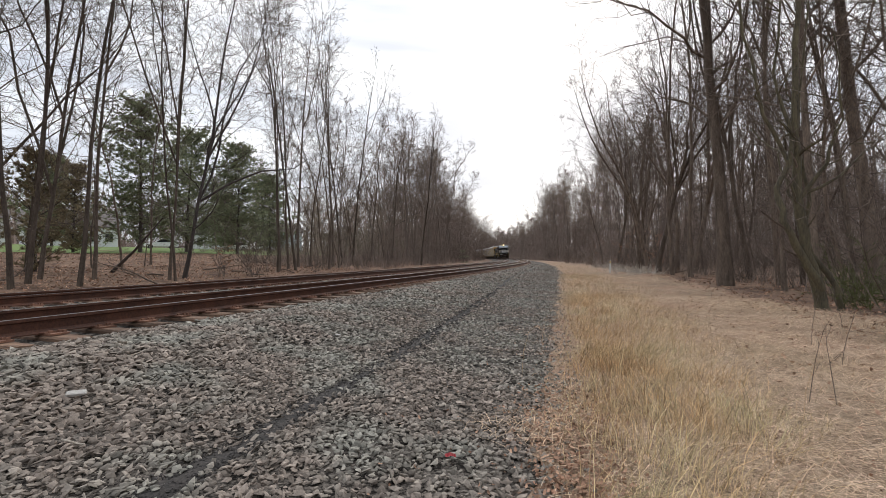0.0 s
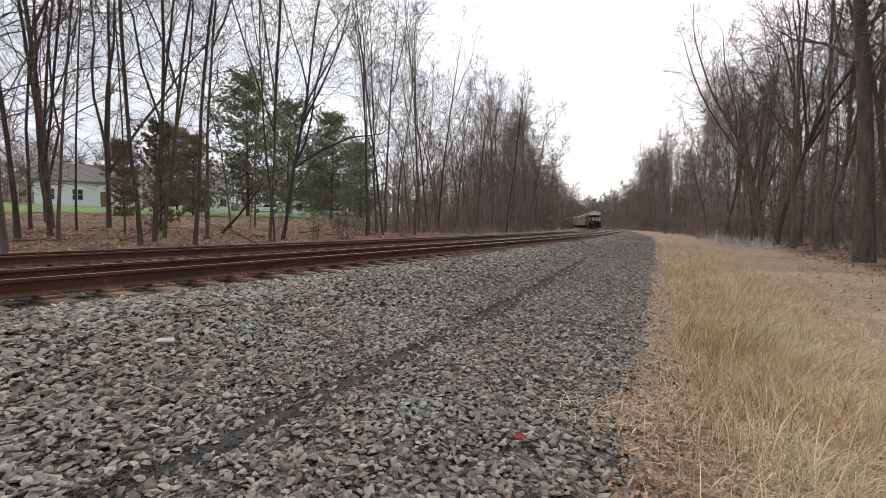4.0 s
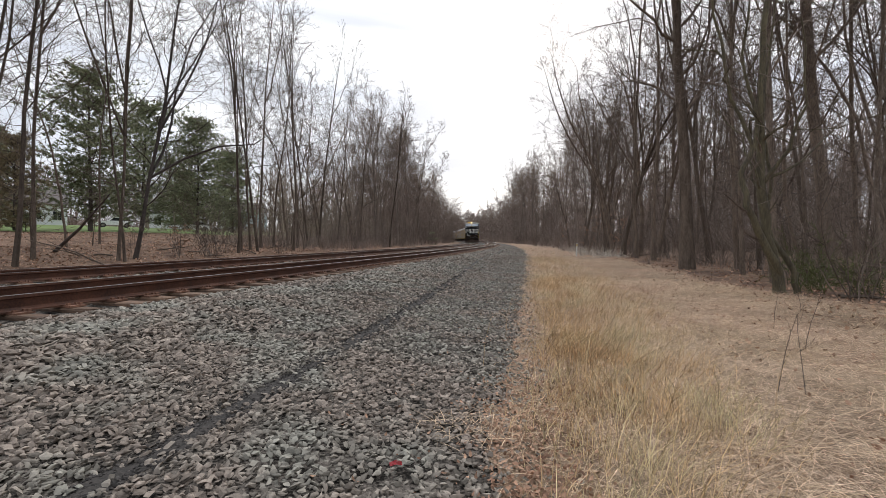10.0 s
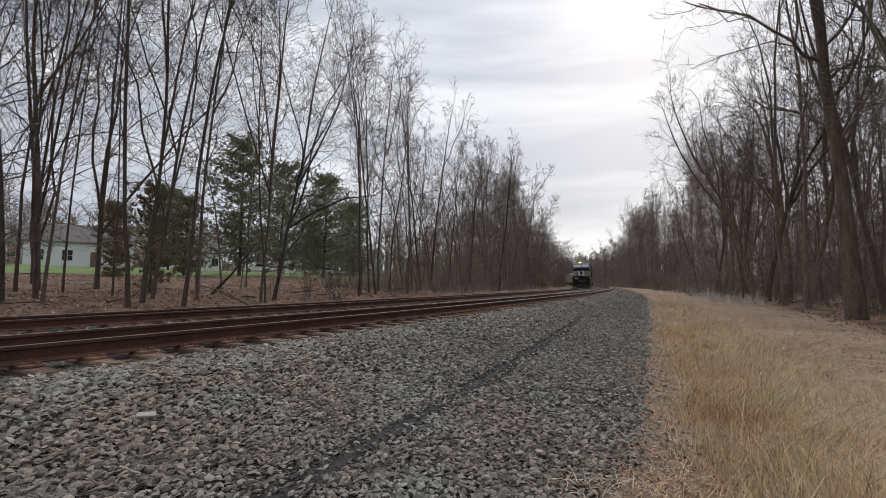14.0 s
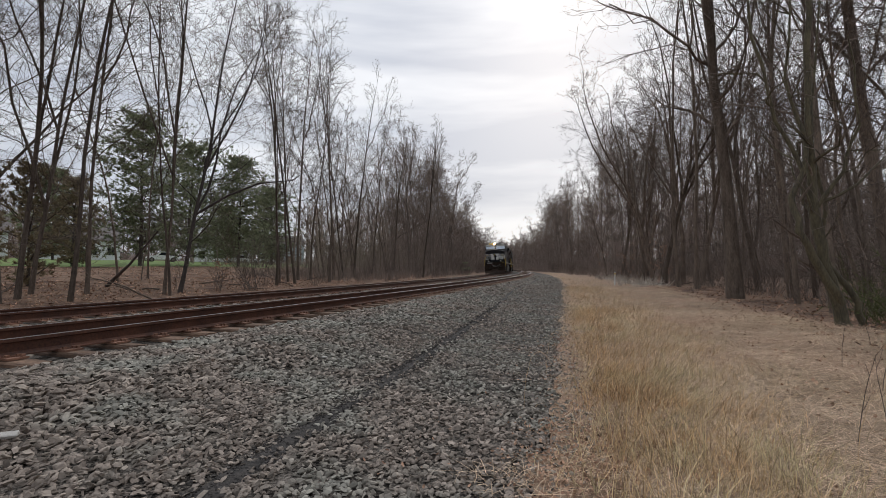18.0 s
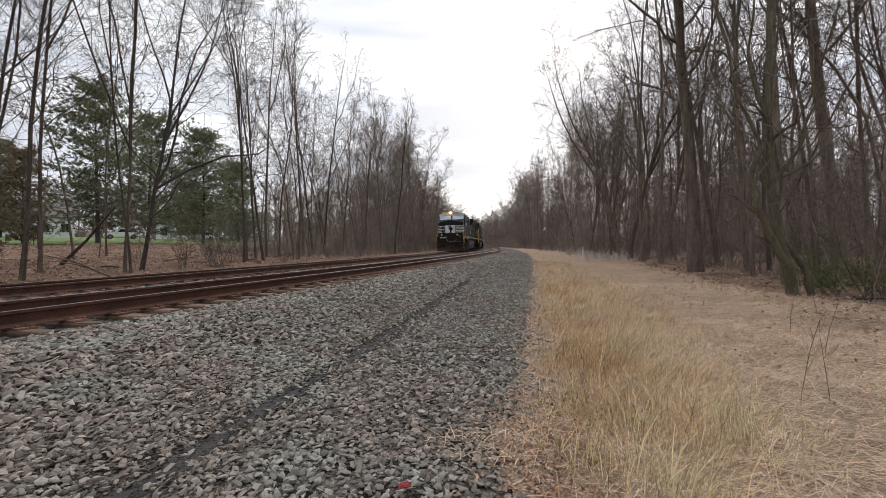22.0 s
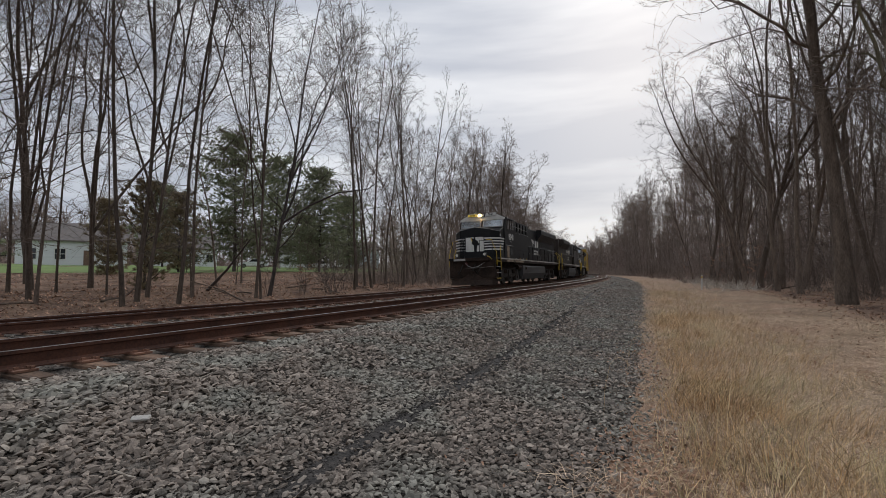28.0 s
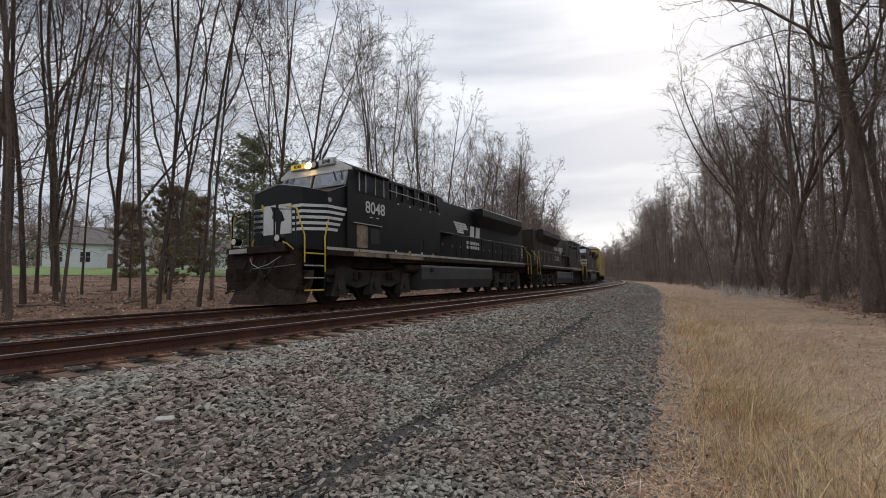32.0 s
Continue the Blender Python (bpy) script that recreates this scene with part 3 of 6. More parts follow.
def mossy_tree():
    """Several crooked stems from one stump, leaning towards the clearing, some of them broken off."""
    rng = random.Random(77)
    root = new("mossy_tree")
    stems = (
        ([(0, 0, -0.2), (-0.18, 0.02, 0.6), (-0.44, 0.05, 1.6), (-0.5, 0.1, 2.9), (-0.56, 0.05, 4.2), (-0.35, 0.2, 6.6), (-0.6, 0.2, 9.0), (-0.4, 0.5, 12.0)], 0.125),
        ([(0.42, 0.1, -0.15), (0.34, 0.1, 0.45), (0.05, 0.2, 0.95), (-0.26, 0.25, 1.7), (-0.14, 0.2, 2.6), (-0.36, 0.3, 3.6), (-0.05, 0.5, 5.2), (0.3, 0.6, 8.0)], 0.07),
        ([(-0.1, -0.05, 0.45), (-0.6, -0.1, 1.15), (-0.98, -0.1, 1.9), (-1.02, 0, 2.6), (-0.74, 0, 3.15), (-1.25, 0.1, 4.2), (-1.6, 0.1, 6.0), (-1.9, 0, 8.2)], 0.085),
        ([(-0.74, 0, 3.1), (-0.62, 0.1, 3.9), (-0.9, 0.2, 5.2), (-0.7, 0.2, 7.5)], 0.055),
        ([(-0.45, 0.05, 2.4), (-0.1, -0.2, 3.1), (0.15, -0.3, 4.0), (0.0, -0.3, 5.8)], 0.05))
    for k, (pts, r) in enumerate(stems):
        v, f = [], []
        fine = []
        for a, b in zip(pts, pts[1:]):
            for i in range(3):
                fine.append(Vector(a).lerp(Vector(b), i / 3) + Vector((rng.gauss(0, 0.022), rng.gauss(0, 0.022), 0)))
        fine.append(Vector(pts[-1]))
        n = len(fine)
        tube(fine, [max(r * (1 - 0.85 * i / n) * rng.uniform(0.92, 1.1) * (1.5 if k == 0 and i == 0 else 1), 0.012) for i in range(n)], 9, v, f)
        new("trunk" if k == 0 else "stem", mesh_of("stem", v, f, M_BARK_MOSS, True)).parent = root
        for b in range(9 if k == 0 else 6):
            v, f, mi = [], [], []
            p, d = along(fine, rng.uniform(0.3, 0.98))
            a = rng.uniform(0, 6.28)
            bough = limb(rng, p, d * 0.5 + Vector((math.cos(a) - 0.3, math.sin(a), 0.1)), rng.uniform(0.7, 2.4), 5, 0.3, 0.05)
            tube(bough, [r * 0.3 * (1 - 0.15 * i) for i in range(6)], 5, v, f)
            mi += [0] * len(f)
            for _ in range(8):
                q, e = along(bough, rng.uniform(0.2, 0.98))
                tw = limb(rng, q, e + Vector((rng.gauss(0, 0.7), rng.gauss(0, 0.7), rng.gauss(0.2, 0.6))), rng.uniform(0.3, 0.9), 3, 0.2, 0.03)
                tube(tw, [0.008, 0.006, 0.0045, 0.003], 3, v, f)
            mi += [1] * (len(f) - len(mi))
            me = mesh_of("limb", v, f, [M_BARK_MOSS, M_TWIG])
            me.polygons.foreach_set("material_index", mi)
            new("limb", me).parent = root
    for p, d, ln in (((-0.95, -0.1, 2.5), (0.5, -0.1, 0.8), 0.45), ((-0.8, -0.1, 1.7), (-0.9, -0.2, 0.35), 0.9), ((-0.2, 0.2, 1.0), (-0.9, -0.3, 0.5), 0.8), ((-0.5, 0.1, 3.0), (-0.5, -0.3, 0.7), 0.5)):
        v, f = [], []
        tube(limb(rng, p, d, ln, 4, 0.1, 0.02), [0.026, 0.024, 0.02, 0.016, 0.011], 6, v, f)
        new("broken_limb", mesh_of("broken_limb", v, f, M_BARK)).parent = root
    root.location = (8.14, 9.74, gz(8.14, 9.74))
    tagged(root, "mossy crooked tree with several dark stems and broken limbs", "tree", "trees beside the line")


mossy_tree()


def woods():
    rng = random.Random(5)

    def belt(n, s0, s1, o0, o1, kinds, h0, h1, girth=(0.8, 1.15)):
        taken = []
        for _ in range(n):
            for _ in range(12):
                s, o = rng.uniform(s0, s1), o0 + (o1 - o0) * rng.random() ** 1.25
                if all((s - a) ** 2 + (o - b) ** 2 > 1.2 for a, b in taken):
                    break
            taken.append((s, o))
            x, y, _ = on_line(s, o)
            g = rng.uniform(*girth)
            plant(rng.choice(kinds), rng.randrange(12), x, y, rng.uniform(h0, h1), rng.uniform(0, 360), (rng.gauss(0, 2.2), rng.gauss(0, 2.2)), g)
    # the camera's side
    belt(42, -4, 62, 19.5, 46, ["wood", "slim"], 0.95, 1.25)
    belt(66, -4, 64, 17.5, 40, ["pole", "slim", "slim"], 0.8, 1.25)
    belt(18, 30, 75, 15.0, 19, ["wood", "slim"], 0.72, 0.95)
    belt(42, 62, 190, 14.5, 34, ["far"], 1.05, 1.3)
    belt(30, 170, 340, 12, 26, ["far"], 0.8, 1.05)
    # across the line
    belt(10, -16, 24, -28, -11, ["slim", "wood", "slim"], 0.8, 1.05, (0.7, 1.0))
    belt(14, 24, 62, -15, -7, ["slim"], 0.9, 1.2, (0.9, 1.2))
    belt(12, 15, 70, -13, -6.5, ["pole"], 0.5, 1.0)
    belt(12, 56, 73, -18, -7, ["far"], 0.8, 1.0)
    belt(14, 72, 100, -18, -6.5, ["far"], 0.6, 0.76)
    belt(34, 90, 190, -17, -6.5, ["far"], 0.52, 0.72)
    belt(16, 180, 330, -20, -6.5, ["far"], 0.6, 0.85)


woods()


def distant_wood():
    """The depth of both woods: stems with sparse twigs, too far in to tell apart."""
    rng = random.Random(8)
    v, f = [], []
    spots = [(rng.uniform(-20, 130), rng.uniform(36, 100)) for _ in range(620)] + [(rng.uniform(60, 420), rng.uniform(26, 80)) for _ in range(520)]
    spots += [(rng.uniform(62, 420), rng.uniform(-60, -12)) for _ in range(520)] + [(rng.uniform(340, 700), rng.uniform(-130, 80)) for _ in range(900)]
    spots += [(rng.uniform(-60, 190), rng.uniform(-190, -96)) for _ in range(300)]
    for s, o in spots:
        x, y, _ = on_line(s, o)
        z, h = gz(x, y), rng.uniform(14, 25) * (0.75 if o < 0 else 1.0)
        pts = limb(rng, (x, y, z - 0.3), (rng.gauss(0, 0.05), rng.gauss(0, 0.05), 1), h, 4, 0.04, 0.03)
        r, coarse = rng.uniform(0.07, 0.2), max(1.0, math.hypot(x, y) / 70)
        tube(pts, [r, r * 0.9, r * 0.65, r * 0.4, 0.03], 3, v, f)
        for _ in range(12):
            p, d = along(pts, rng.uniform(0.15, 0.97))
            a = rng.uniform(0, 6.28)
            side = Vector((math.cos(a), math.sin(a), 0))
            ln = rng.uniform(1.5, 5.0)
            sliver(rng, p, (d + side * 0.8).normalized(), ln, 0.05 * coarse, v, f)
            for _ in range(9):
                q = p + (d + side * 0.8).normalized() * ln * rng.uniform(0.1, 0.9)
                sliver(rng, q, (d * 0.7 + side * 0.4 + Vector((rng.gauss(0, 0.7), rng.gauss(0, 0.7), rng.gauss(0.1, 0.5)))).normalized(), rng.uniform(0.7, 2.2) * min(coarse, 1.6), 0.03 * coarse, v, f)
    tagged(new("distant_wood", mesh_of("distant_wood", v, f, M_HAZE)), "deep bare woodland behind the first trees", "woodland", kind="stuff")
    v, f = [], []
    for n, s0, s1, o0, o1, h in ((2600, -5, 70, 17.5, 50, 1.2), (5000, 50, 330, 13, 50, 2.6), (7000, 60, 340, 26, 90, 7.0), (6000, -10, 90, 30, 90, 6.5), (1800, 30, 70, -16, -5.8, 1.5), (4000, 50, 330, -40, -6, 2.6), (8000, 330, 620, -110, 100, 9.0), (2200, 80, 330, -60, -14, 5.0), (3500, -60, 190, -190, -96, 8.0)):
        for _ in range(n):
            x, y, _ = on_line(rng.uniform(s0, s1), o0 + (o1 - o0) * rng.random() ** 1.5)
            p = Vector((x, y, gz(x, y) - 0.05))
            coarse, slant = max(1.0, math.hypot(x, y) / 90), 0.7 if h > 2 else 0.45
            for _ in range(3):
                sliver(rng, p + Vector((rng.gauss(0, 0.1), rng.gauss(0, 0.1), 0)), Vector((rng.gauss(0, slant), rng.gauss(0, slant), 1)).normalized(), h * rng.uniform(0.3, 1.1), 0.012 * h ** 0.6 * coarse, v, f)
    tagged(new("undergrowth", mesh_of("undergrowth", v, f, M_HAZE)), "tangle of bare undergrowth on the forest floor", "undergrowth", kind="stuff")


distant_wood()


def shrub_kind(seed, h, stems, r):
    rng = random.Random(seed)
    root = new("shrub")
    for _ in range(stems):
        v, f = [], []
        a, lean = rng.uniform(0, 6.28), rng.uniform(0.1, 0.6)
        st = limb(rng, (rng.gauss(0, 0.12), rng.gauss(0, 0.12), -0.1), (math.cos(a) * lean, math.sin(a) * lean, 1), h * rng.uniform(0.6, 1.1), 5, 0.12, 0.0)
        tube(st, [r * (1 - 0.16 * i) for i in range(6)], 4, v, f)
        for _ in range(6):
            p, d = along(st, rng.uniform(0.25, 0.98))
            tw = limb(rng, p, d + Vector((rng.gauss(0, 0.7), rng.gauss(0, 0.7), 0.2)), h * rng.uniform(0.15, 0.4), 3, 0.2, 0.05)
            tube(tw, [r * 0.45, r * 0.4, r * 0.3, r * 0.2], 3, v, f)
            for _ in range(2):
                p, d = along(tw, rng.uniform(0.2, 0.95))
                tube([p, p + (d + Vector((rng.gauss(0, 0.7), rng.gauss(0, 0.7), 0.2))) * h * 0.12], [r * 0.3, r * 0.15], 3, v, f)
        new("stem", mesh_of("stem", v, f, M_TWIG)).parent = root
    return tagged(root, "tangled bare shrub at the edge of the wood", "shrub", "shrubs along the line")


def shrubs():
    kinds = [shrub_kind(3 + k, 1.6 + 0.5 * k, 8, 0.013) for k in range(3)]
    rng = random.Random(12)
    first = [True] * 3
    spots = [(rng.uniform(16, 75), rng.uniform(-8.5, -5.6)) for _ in range(34)] + [(rng.uniform(8, 70), rng.uniform(15.2, 19)) for _ in range(34)]
    spots += [(rng.uniform(60, 150), rng.uniform(-9, -5.6)) for _ in range(34)] + [(rng.uniform(60, 150), rng.uniform(12, 16)) for _ in range(24)]
    for s, o in spots:
        k = rng.randrange(3)
        x, y, _ = on_line(s, o)
        m = pose(x, y, gz(x, y), 0, 0, rng.uniform(0, 360)) @ Matrix.Scale(rng.uniform(0.6, 1.5) * (1 + max(s - 60, 0) * 0.004), 4)
        ob = kinds[k] if first[k] else copy_thing(kinds[k], m)
        ob.matrix_basis, first[k] = m, False


shrubs()


def briars():
    """Green-stemmed briars, and saplings that keep their brown leaves."""
    rng = random.Random(19)
    for x, y, h in ((9.1, 9.9, 1.2), (9.9, 10.7, 1.5), (10.5, 11.5, 1.4), (9.6, 9.3, 1.0), (11.4, 12.2, 1.6), (10.4, 10.1, 1.2), (9.3, 8.2, 1.1)):
        root = new("briar")
        for _ in range(9):
            v, f = [], []
            a = rng.uniform(0, 6.28)
            st = limb(rng, (rng.gauss(0, 0.15), rng.gauss(0, 0.15), -0.05), (math.cos(a) * 0.5, math.sin(a) * 0.5, 1), h * rng.uniform(0.7, 1.3), 6, 0.16, -0.06)
            tube(st, [0.006, 0.006, 0.005, 0.005, 0.004, 0.003, 0.002], 4, v, f)
            for _ in range(26):
                p, d = along(st, rng.uniform(0.1, 0.99))
                sliver(rng, p, (d * 0.4 + Vector((rng.gauss(0, 0.7), rng.gauss(0, 0.7), rng.gauss(0.1, 0.5)))).normalized(), rng.uniform(0.12, 0.4), 0.007, v, f)
            new("stem", mesh_of("stem", v, f, M_BRIAR)).parent = root
        root.location = (x, y, gz(x, y))
        tagged(root, "tangled green briar at the edge of the wood", "briar", "briars by the clearing")
    for s, o, h in ((33, 15.6, 2.6), (36, 16.2, 3.2), (41, 15.4, 3.4), (47, 15.0, 3.0), (19, -7.2, 1.6), (62, 14.0, 3.4)):
        x, y, _ = on_line(s, o)
        root = new("beech_sapling")
        v, f, lv, lf = [], [], [], []
        main = limb(rng, (0, 0, -0.1), (0.05, 0, 1), h, 6, 0.06, 0)
        tube(main, [0.025 * (1 - 0.14 * i) for i in range(7)], 5, v, f)
        for _ in range(15):
            p, d = along(main, rng.uniform(0.2, 0.98))
            a = rng.uniform(0, 6.28)
            st = limb(rng, p, (math.cos(a), math.sin(a), 0.35), h * rng.uniform(0.15, 0.35), 4, 0.15, 0)
            tube(st, [0.008, 0.007, 0.006, 0.005, 0.003], 3, v, f)
            for _ in range(9):
                q, e = along(st, rng.uniform(0.3, 0.99))
                sliver(rng, q, Vector((rng.gauss(0, 0.6), rng.gauss(0, 0.6), -0.7)).normalized(), rng.uniform(0.09, 0.16), 0.03, lv, lf)
        new("trunk", mesh_of("trunk", v, f, M_TWIG)).parent = root
        ob = tagged(new("leaves", mesh_of("leaves", lv, lf, M_LEAF)), kind="stuff")
        ob.parent = root
        root.location = (x, y, gz(x, y))
        tagged(root, "young beech still holding its brown leaves", "sapling", "beech saplings")


briars()


# ---- evergreens ----
def pine(seed, height, width, x, y, name="pine_tree", label="", bare=0.12, droop=0.0, tufts=16, needle=0.42, needles=None):
    rng = random.Random(seed)
    root = new(name)
    v, f = [], []
    main = limb(rng, (0, 0, -0.3), (0, 0, 1), height + 0.3, 8, 0.015, 0.03)
    tube(main, [0.2 * height / 14 * (1 - 0.11 * i) for i in range(9)], 7, v, f)
    new("trunk", mesh_of("trunk", v, f, M_BARK_DARK, True)).parent = root
    n = int(height / 0.62)
    for w in range(n):
        t = bare + (0.985 - bare) * w / (n - 1)
        v, f, mi = [], [], []
        reach = width * min(1.0, (1.06 - t) * 2.1) ** 0.5 * min(1.0, 0.72 + (t - bare) * 1.2) * (0.8 + 0.2 * math.sin(w * 2.7))
        for b in range(6):
            a = b * 1.257 + w * 0.7 + rng.uniform(-0.3, 0.3)
            p, _ = along(main, min(max(t + rng.uniform(-0.03, 0.03), 0.02), 0.99))
            ln = max(reach * rng.uniform(0.4, 1.15), 0.4)
            bough = limb(rng, p, (math.cos(a), math.sin(a), 0.02 - droop + 0.5 * t * t), ln, 4, 0.10, 0.05)
            tube(bough, [0.035, 0.03, 0.022, 0.015, 0.01], 3, v, f)
            mi += [0] * (len(f) - len(mi))
            for k in range(tufts):
                q, d = along(bough, 0.25 + 0.74 * (k + rng.random()) / tufts)
                q = q + Vector((rng.gauss(0, 0.26), rng.gauss(0, 0.26), rng.gauss(0.05, 0.15))) * (0.5 + ln * 0.3)
                for _ in range(15):
                    e = (d * 0.5 + Vector((rng.gauss(0, 0.6), rng.gauss(0, 0.6), rng.gauss(0.15, 0.4)))).normalized() * needle * rng.uniform(0.6, 1.2)
                    o = e.orthogonal().normalized() * needle * 0.095
                    i = len(v)
                    v += [tuple(q - o), tuple(q + o), tuple(q + e)]
                    f.append((i, i + 1, i + 2))
            mi += [1] * (len(f) - len(mi))
        me = mesh_of("bough", v, f, [M_BARK_DARK, needles or M_NEEDLE])
        me.polygons.foreach_set("material_index", mi)
        new("bough", me).parent = root
    root.location = (x, y, gz(x, y))
    return tagged(root, label, "evergreen", "evergreens by the lawn")


def evergreens():
    def at(s, o):
        return on_line(s, o)[:2]
    pine(1, 14.5, 6.6, *at(35.0, -31), label="full green pine with layered boughs by the lawn", tufts=24, bare=0.12, needle=0.34)
    pine(2, 13.5, 6.4, *at(50.0, -31), label="dark green pine with layered boughs by the lawn", tufts=24, bare=0.12, needle=0.34)
    pine(3, 14.0, 7.5, *at(44.5, -34), label="broad dark green pine by the lawn", tufts=24, bare=0.12, needle=0.34)
    pine(4, 7.0, 3.2, *at(27.5, -30), label="olive-brown evergreen before the lawn", tufts=16, bare=0.08, needle=0.3, droop=-0.3, needles=M_NEEDLE_OLD)
    pine(5, 5.0, 2.2, *at(19.0, -26), label="young olive-green pine in front of the lawn", bare=0.08, droop=-0.4, tufts=14, needle=0.3, needles=M_NEEDLE_OLD)
    pine(11, 12.0, 6.0, *at(66.0, -36), label="broad dark green pine by the lawn", tufts=22)
    pine(12, 11.0, 5.5, *at(42.0, -52), label="green pine before the houses", tufts=20)
    pine(13, 10.0, 5.5, *at(74.0, -50), label="green pine before the houses", tufts=20)
    pine(6, 4.7, 1.9, *at(12.9, -11.5), name="cedar_tree", label="brownish cedar with dense upright boughs", bare=0.1, droop=-0.6, tufts=9, needle=0.24, needles=M_NEEDLE_OLD)
    pine(7, 2.3, 1.5, *at(28.0, -29.5), name="evergreen_bush", label="clipped round dark evergreen bush on the lawn", bare=0.02, tufts=9, needle=0.2)
    pine(8, 2.0, 1.6, *at(16.0, -46), name="evergreen_bush", label="round dark evergreen bush before a house", bare=0.02, tufts=9, needle=0.22)
    pine(9, 2.2, 1.7, *at(20.5, -47), name="evergreen_bush", label="round dark evergreen bush before a house", bare=0.02, tufts=9, needle=0.22)
    pine(10, 1.9, 1.3, *at(80.0, -6.2), name="evergreen_bush", label="small dark green bush beside the track", bare=0.02, tufts=9, needle=0.2)


evergreens()


# ---- houses and cars beyond the lawn ----
def box(bm, x0, x1, y0, y1, z0, z1):
    vs = [bm.verts.new((x, y, z)) for z in (z0, z1) for x, y in ((x0, y0), (x1, y0), (x1, y1), (x0, y1))]
    return [bm.faces.new([vs[i] for i in q]) for q in ((0, 3, 2, 1), (4, 5, 6, 7), (0, 1, 5, 4), (1, 2, 6, 5), (2, 3, 7, 6), (3, 0, 4, 7))]


def slab(name, parent, material, *dims, label="", bevel=0.0):
    """One part made of boxes, each given as x0, x1, y0, y1, z0, z1."""
    bm = bmesh.new()
    for d in dims:
        box(bm, *d)
    if bevel:
        bmesh.ops.bevel(bm, geom=bm.edges[:], offset=bevel, segments=2, affect="EDGES", profile=0.6)
    return put(name, bm, material, parent, label)


def prism(name, parent, material, outline, axis, a, b, label=""):
    """A part with a flat outline pushed along an axis: 'y' takes (x, z) points, 'x' takes (y, z) points, 'z' takes (x, y)."""
    bm = bmesh.new()
    def at(p, w):
        return {"y": (p[0], w, p[1]), "x": (w, p[0], p[1]), "z": (p[0], p[1], w)}[axis]
    lo, hi = [bm.verts.new(at(p, a)) for p in outline], [bm.verts.new(at(p, b)) for p in outline]
    bm.faces.new(lo)
    bm.faces.new(hi)
    for i in range(len(outline)):
        j = (i + 1) % len(outline)
        bm.faces.new((lo[i], lo[j], hi[j], hi[i]))
    return put(name, bm, material, parent, label)


def house(x, y, turn, w, d, h, wall, label, storeys=2):
    root = new("house")
    slab("wall", root, wall, (-w / 2, w / 2, -d / 2, d / 2, -1.0, h))
    prism("gable", root, wall, [(-d / 2, h), (d / 2, h), (0, h + d * 0.32)], "x", -w / 2 + 0.02, w / 2 - 0.02)
    for side in (-1, 1):
        prism("roof", root, M_ROOF, [(side * (d / 2 + 0.4), h - 0.12), (side * (d / 2 + 0.4), h + 0.06), (0, h + d * 0.32 + 0.24), (0, h + d * 0.32 + 0.04)], "x", -w / 2 - 0.35, w / 2 + 0.35)
    n = int(w / 2.6)
    for st in range(storeys):
        for k in range(n):
            cx = -w / 2 + (k + 0.5) * w / n
            z = 0.9 + st * 2.7
            if st == 0 and k == n // 2:
                door = slab("door", root, M_DOOR, (cx - 0.5, cx + 0.5, -d / 2 - 0.06, -d / 2 + 0.02, 0.0, 2.1))
                continue
            win = slab("window", root, M_WHITE, (cx - 0.62, cx + 0.62, -d / 2 - 0.05, -d / 2 + 0.02, z - 0.1, z + 1.5))
            for sx in (-1, 1):
                for sz in (0, 1):
                    slab("pane", win, M_GLASS, (cx + sx * 0.29 - 0.25, cx + sx * 0.29 + 0.25, -d / 2 - 0.07, -d / 2 - 0.04, z + sz * 0.72, z + sz * 0.72 + 0.66))
    root.matrix_basis = pose(x, y, gz(x, y) - 0.1, 0, 0, turn)
    return tagged(root, label, "house", "houses beyond the lawn")


def parked_car(x, y, turn, paint, label):
    root = new("car")
    prism("body", root, paint, [(-2.25, 0.35), (2.2, 0.35), (2.25, 0.75), (1.2, 0.95), (-2.2, 0.95), (-2.3, 0.7)], "x", -0.88, 0.88)
    prism("cabin", root, paint, [(-2.1, 0.95), (0.95, 0.95), (0.25, 1.5), (-1.7, 1.52)], "x", -0.78, 0.78)
    for sx in (-1, 1):
        prism("side_window", root, M_GLASS, [(-1.85, 1.0), (0.6, 1.0), (0.12, 1.42), (-1.55, 1.43)], "x", sx * 0.775, sx * 0.79)
        for wy in (-1.4, 1.4):
            bm = bmesh.new()
            bmesh.ops.create_cone(bm, cap_ends=True, segments=16, radius1=0.34, radius2=0.34, depth=0.22, matrix=pose(sx * 0.8, wy, 0.34, 0, 90, 0))
            wheel = put("wheel", bm, M_RUBBER, root)
            bm = bmesh.new()
            bmesh.ops.create_cone(bm, cap_ends=True, segments=12, radius1=0.2, radius2=0.2, depth=0.24, matrix=pose(sx * 0.8, wy, 0.34, 0, 90, 0))
            put("rim", bm, M_RAILTOP, wheel)
    prism("windscreen", root, M_GLASS, [(0.3, 1.49), (0.94, 1.0), (0.98, 1.0), (0.34, 1.5)], "x", -0.7, 0.7)
    root.matrix_basis = pose(x, y, gz(x, y) + 0.04, 0, 0, turn)
    return tagged(root, label, "car", "cars parked beyond the lawn")


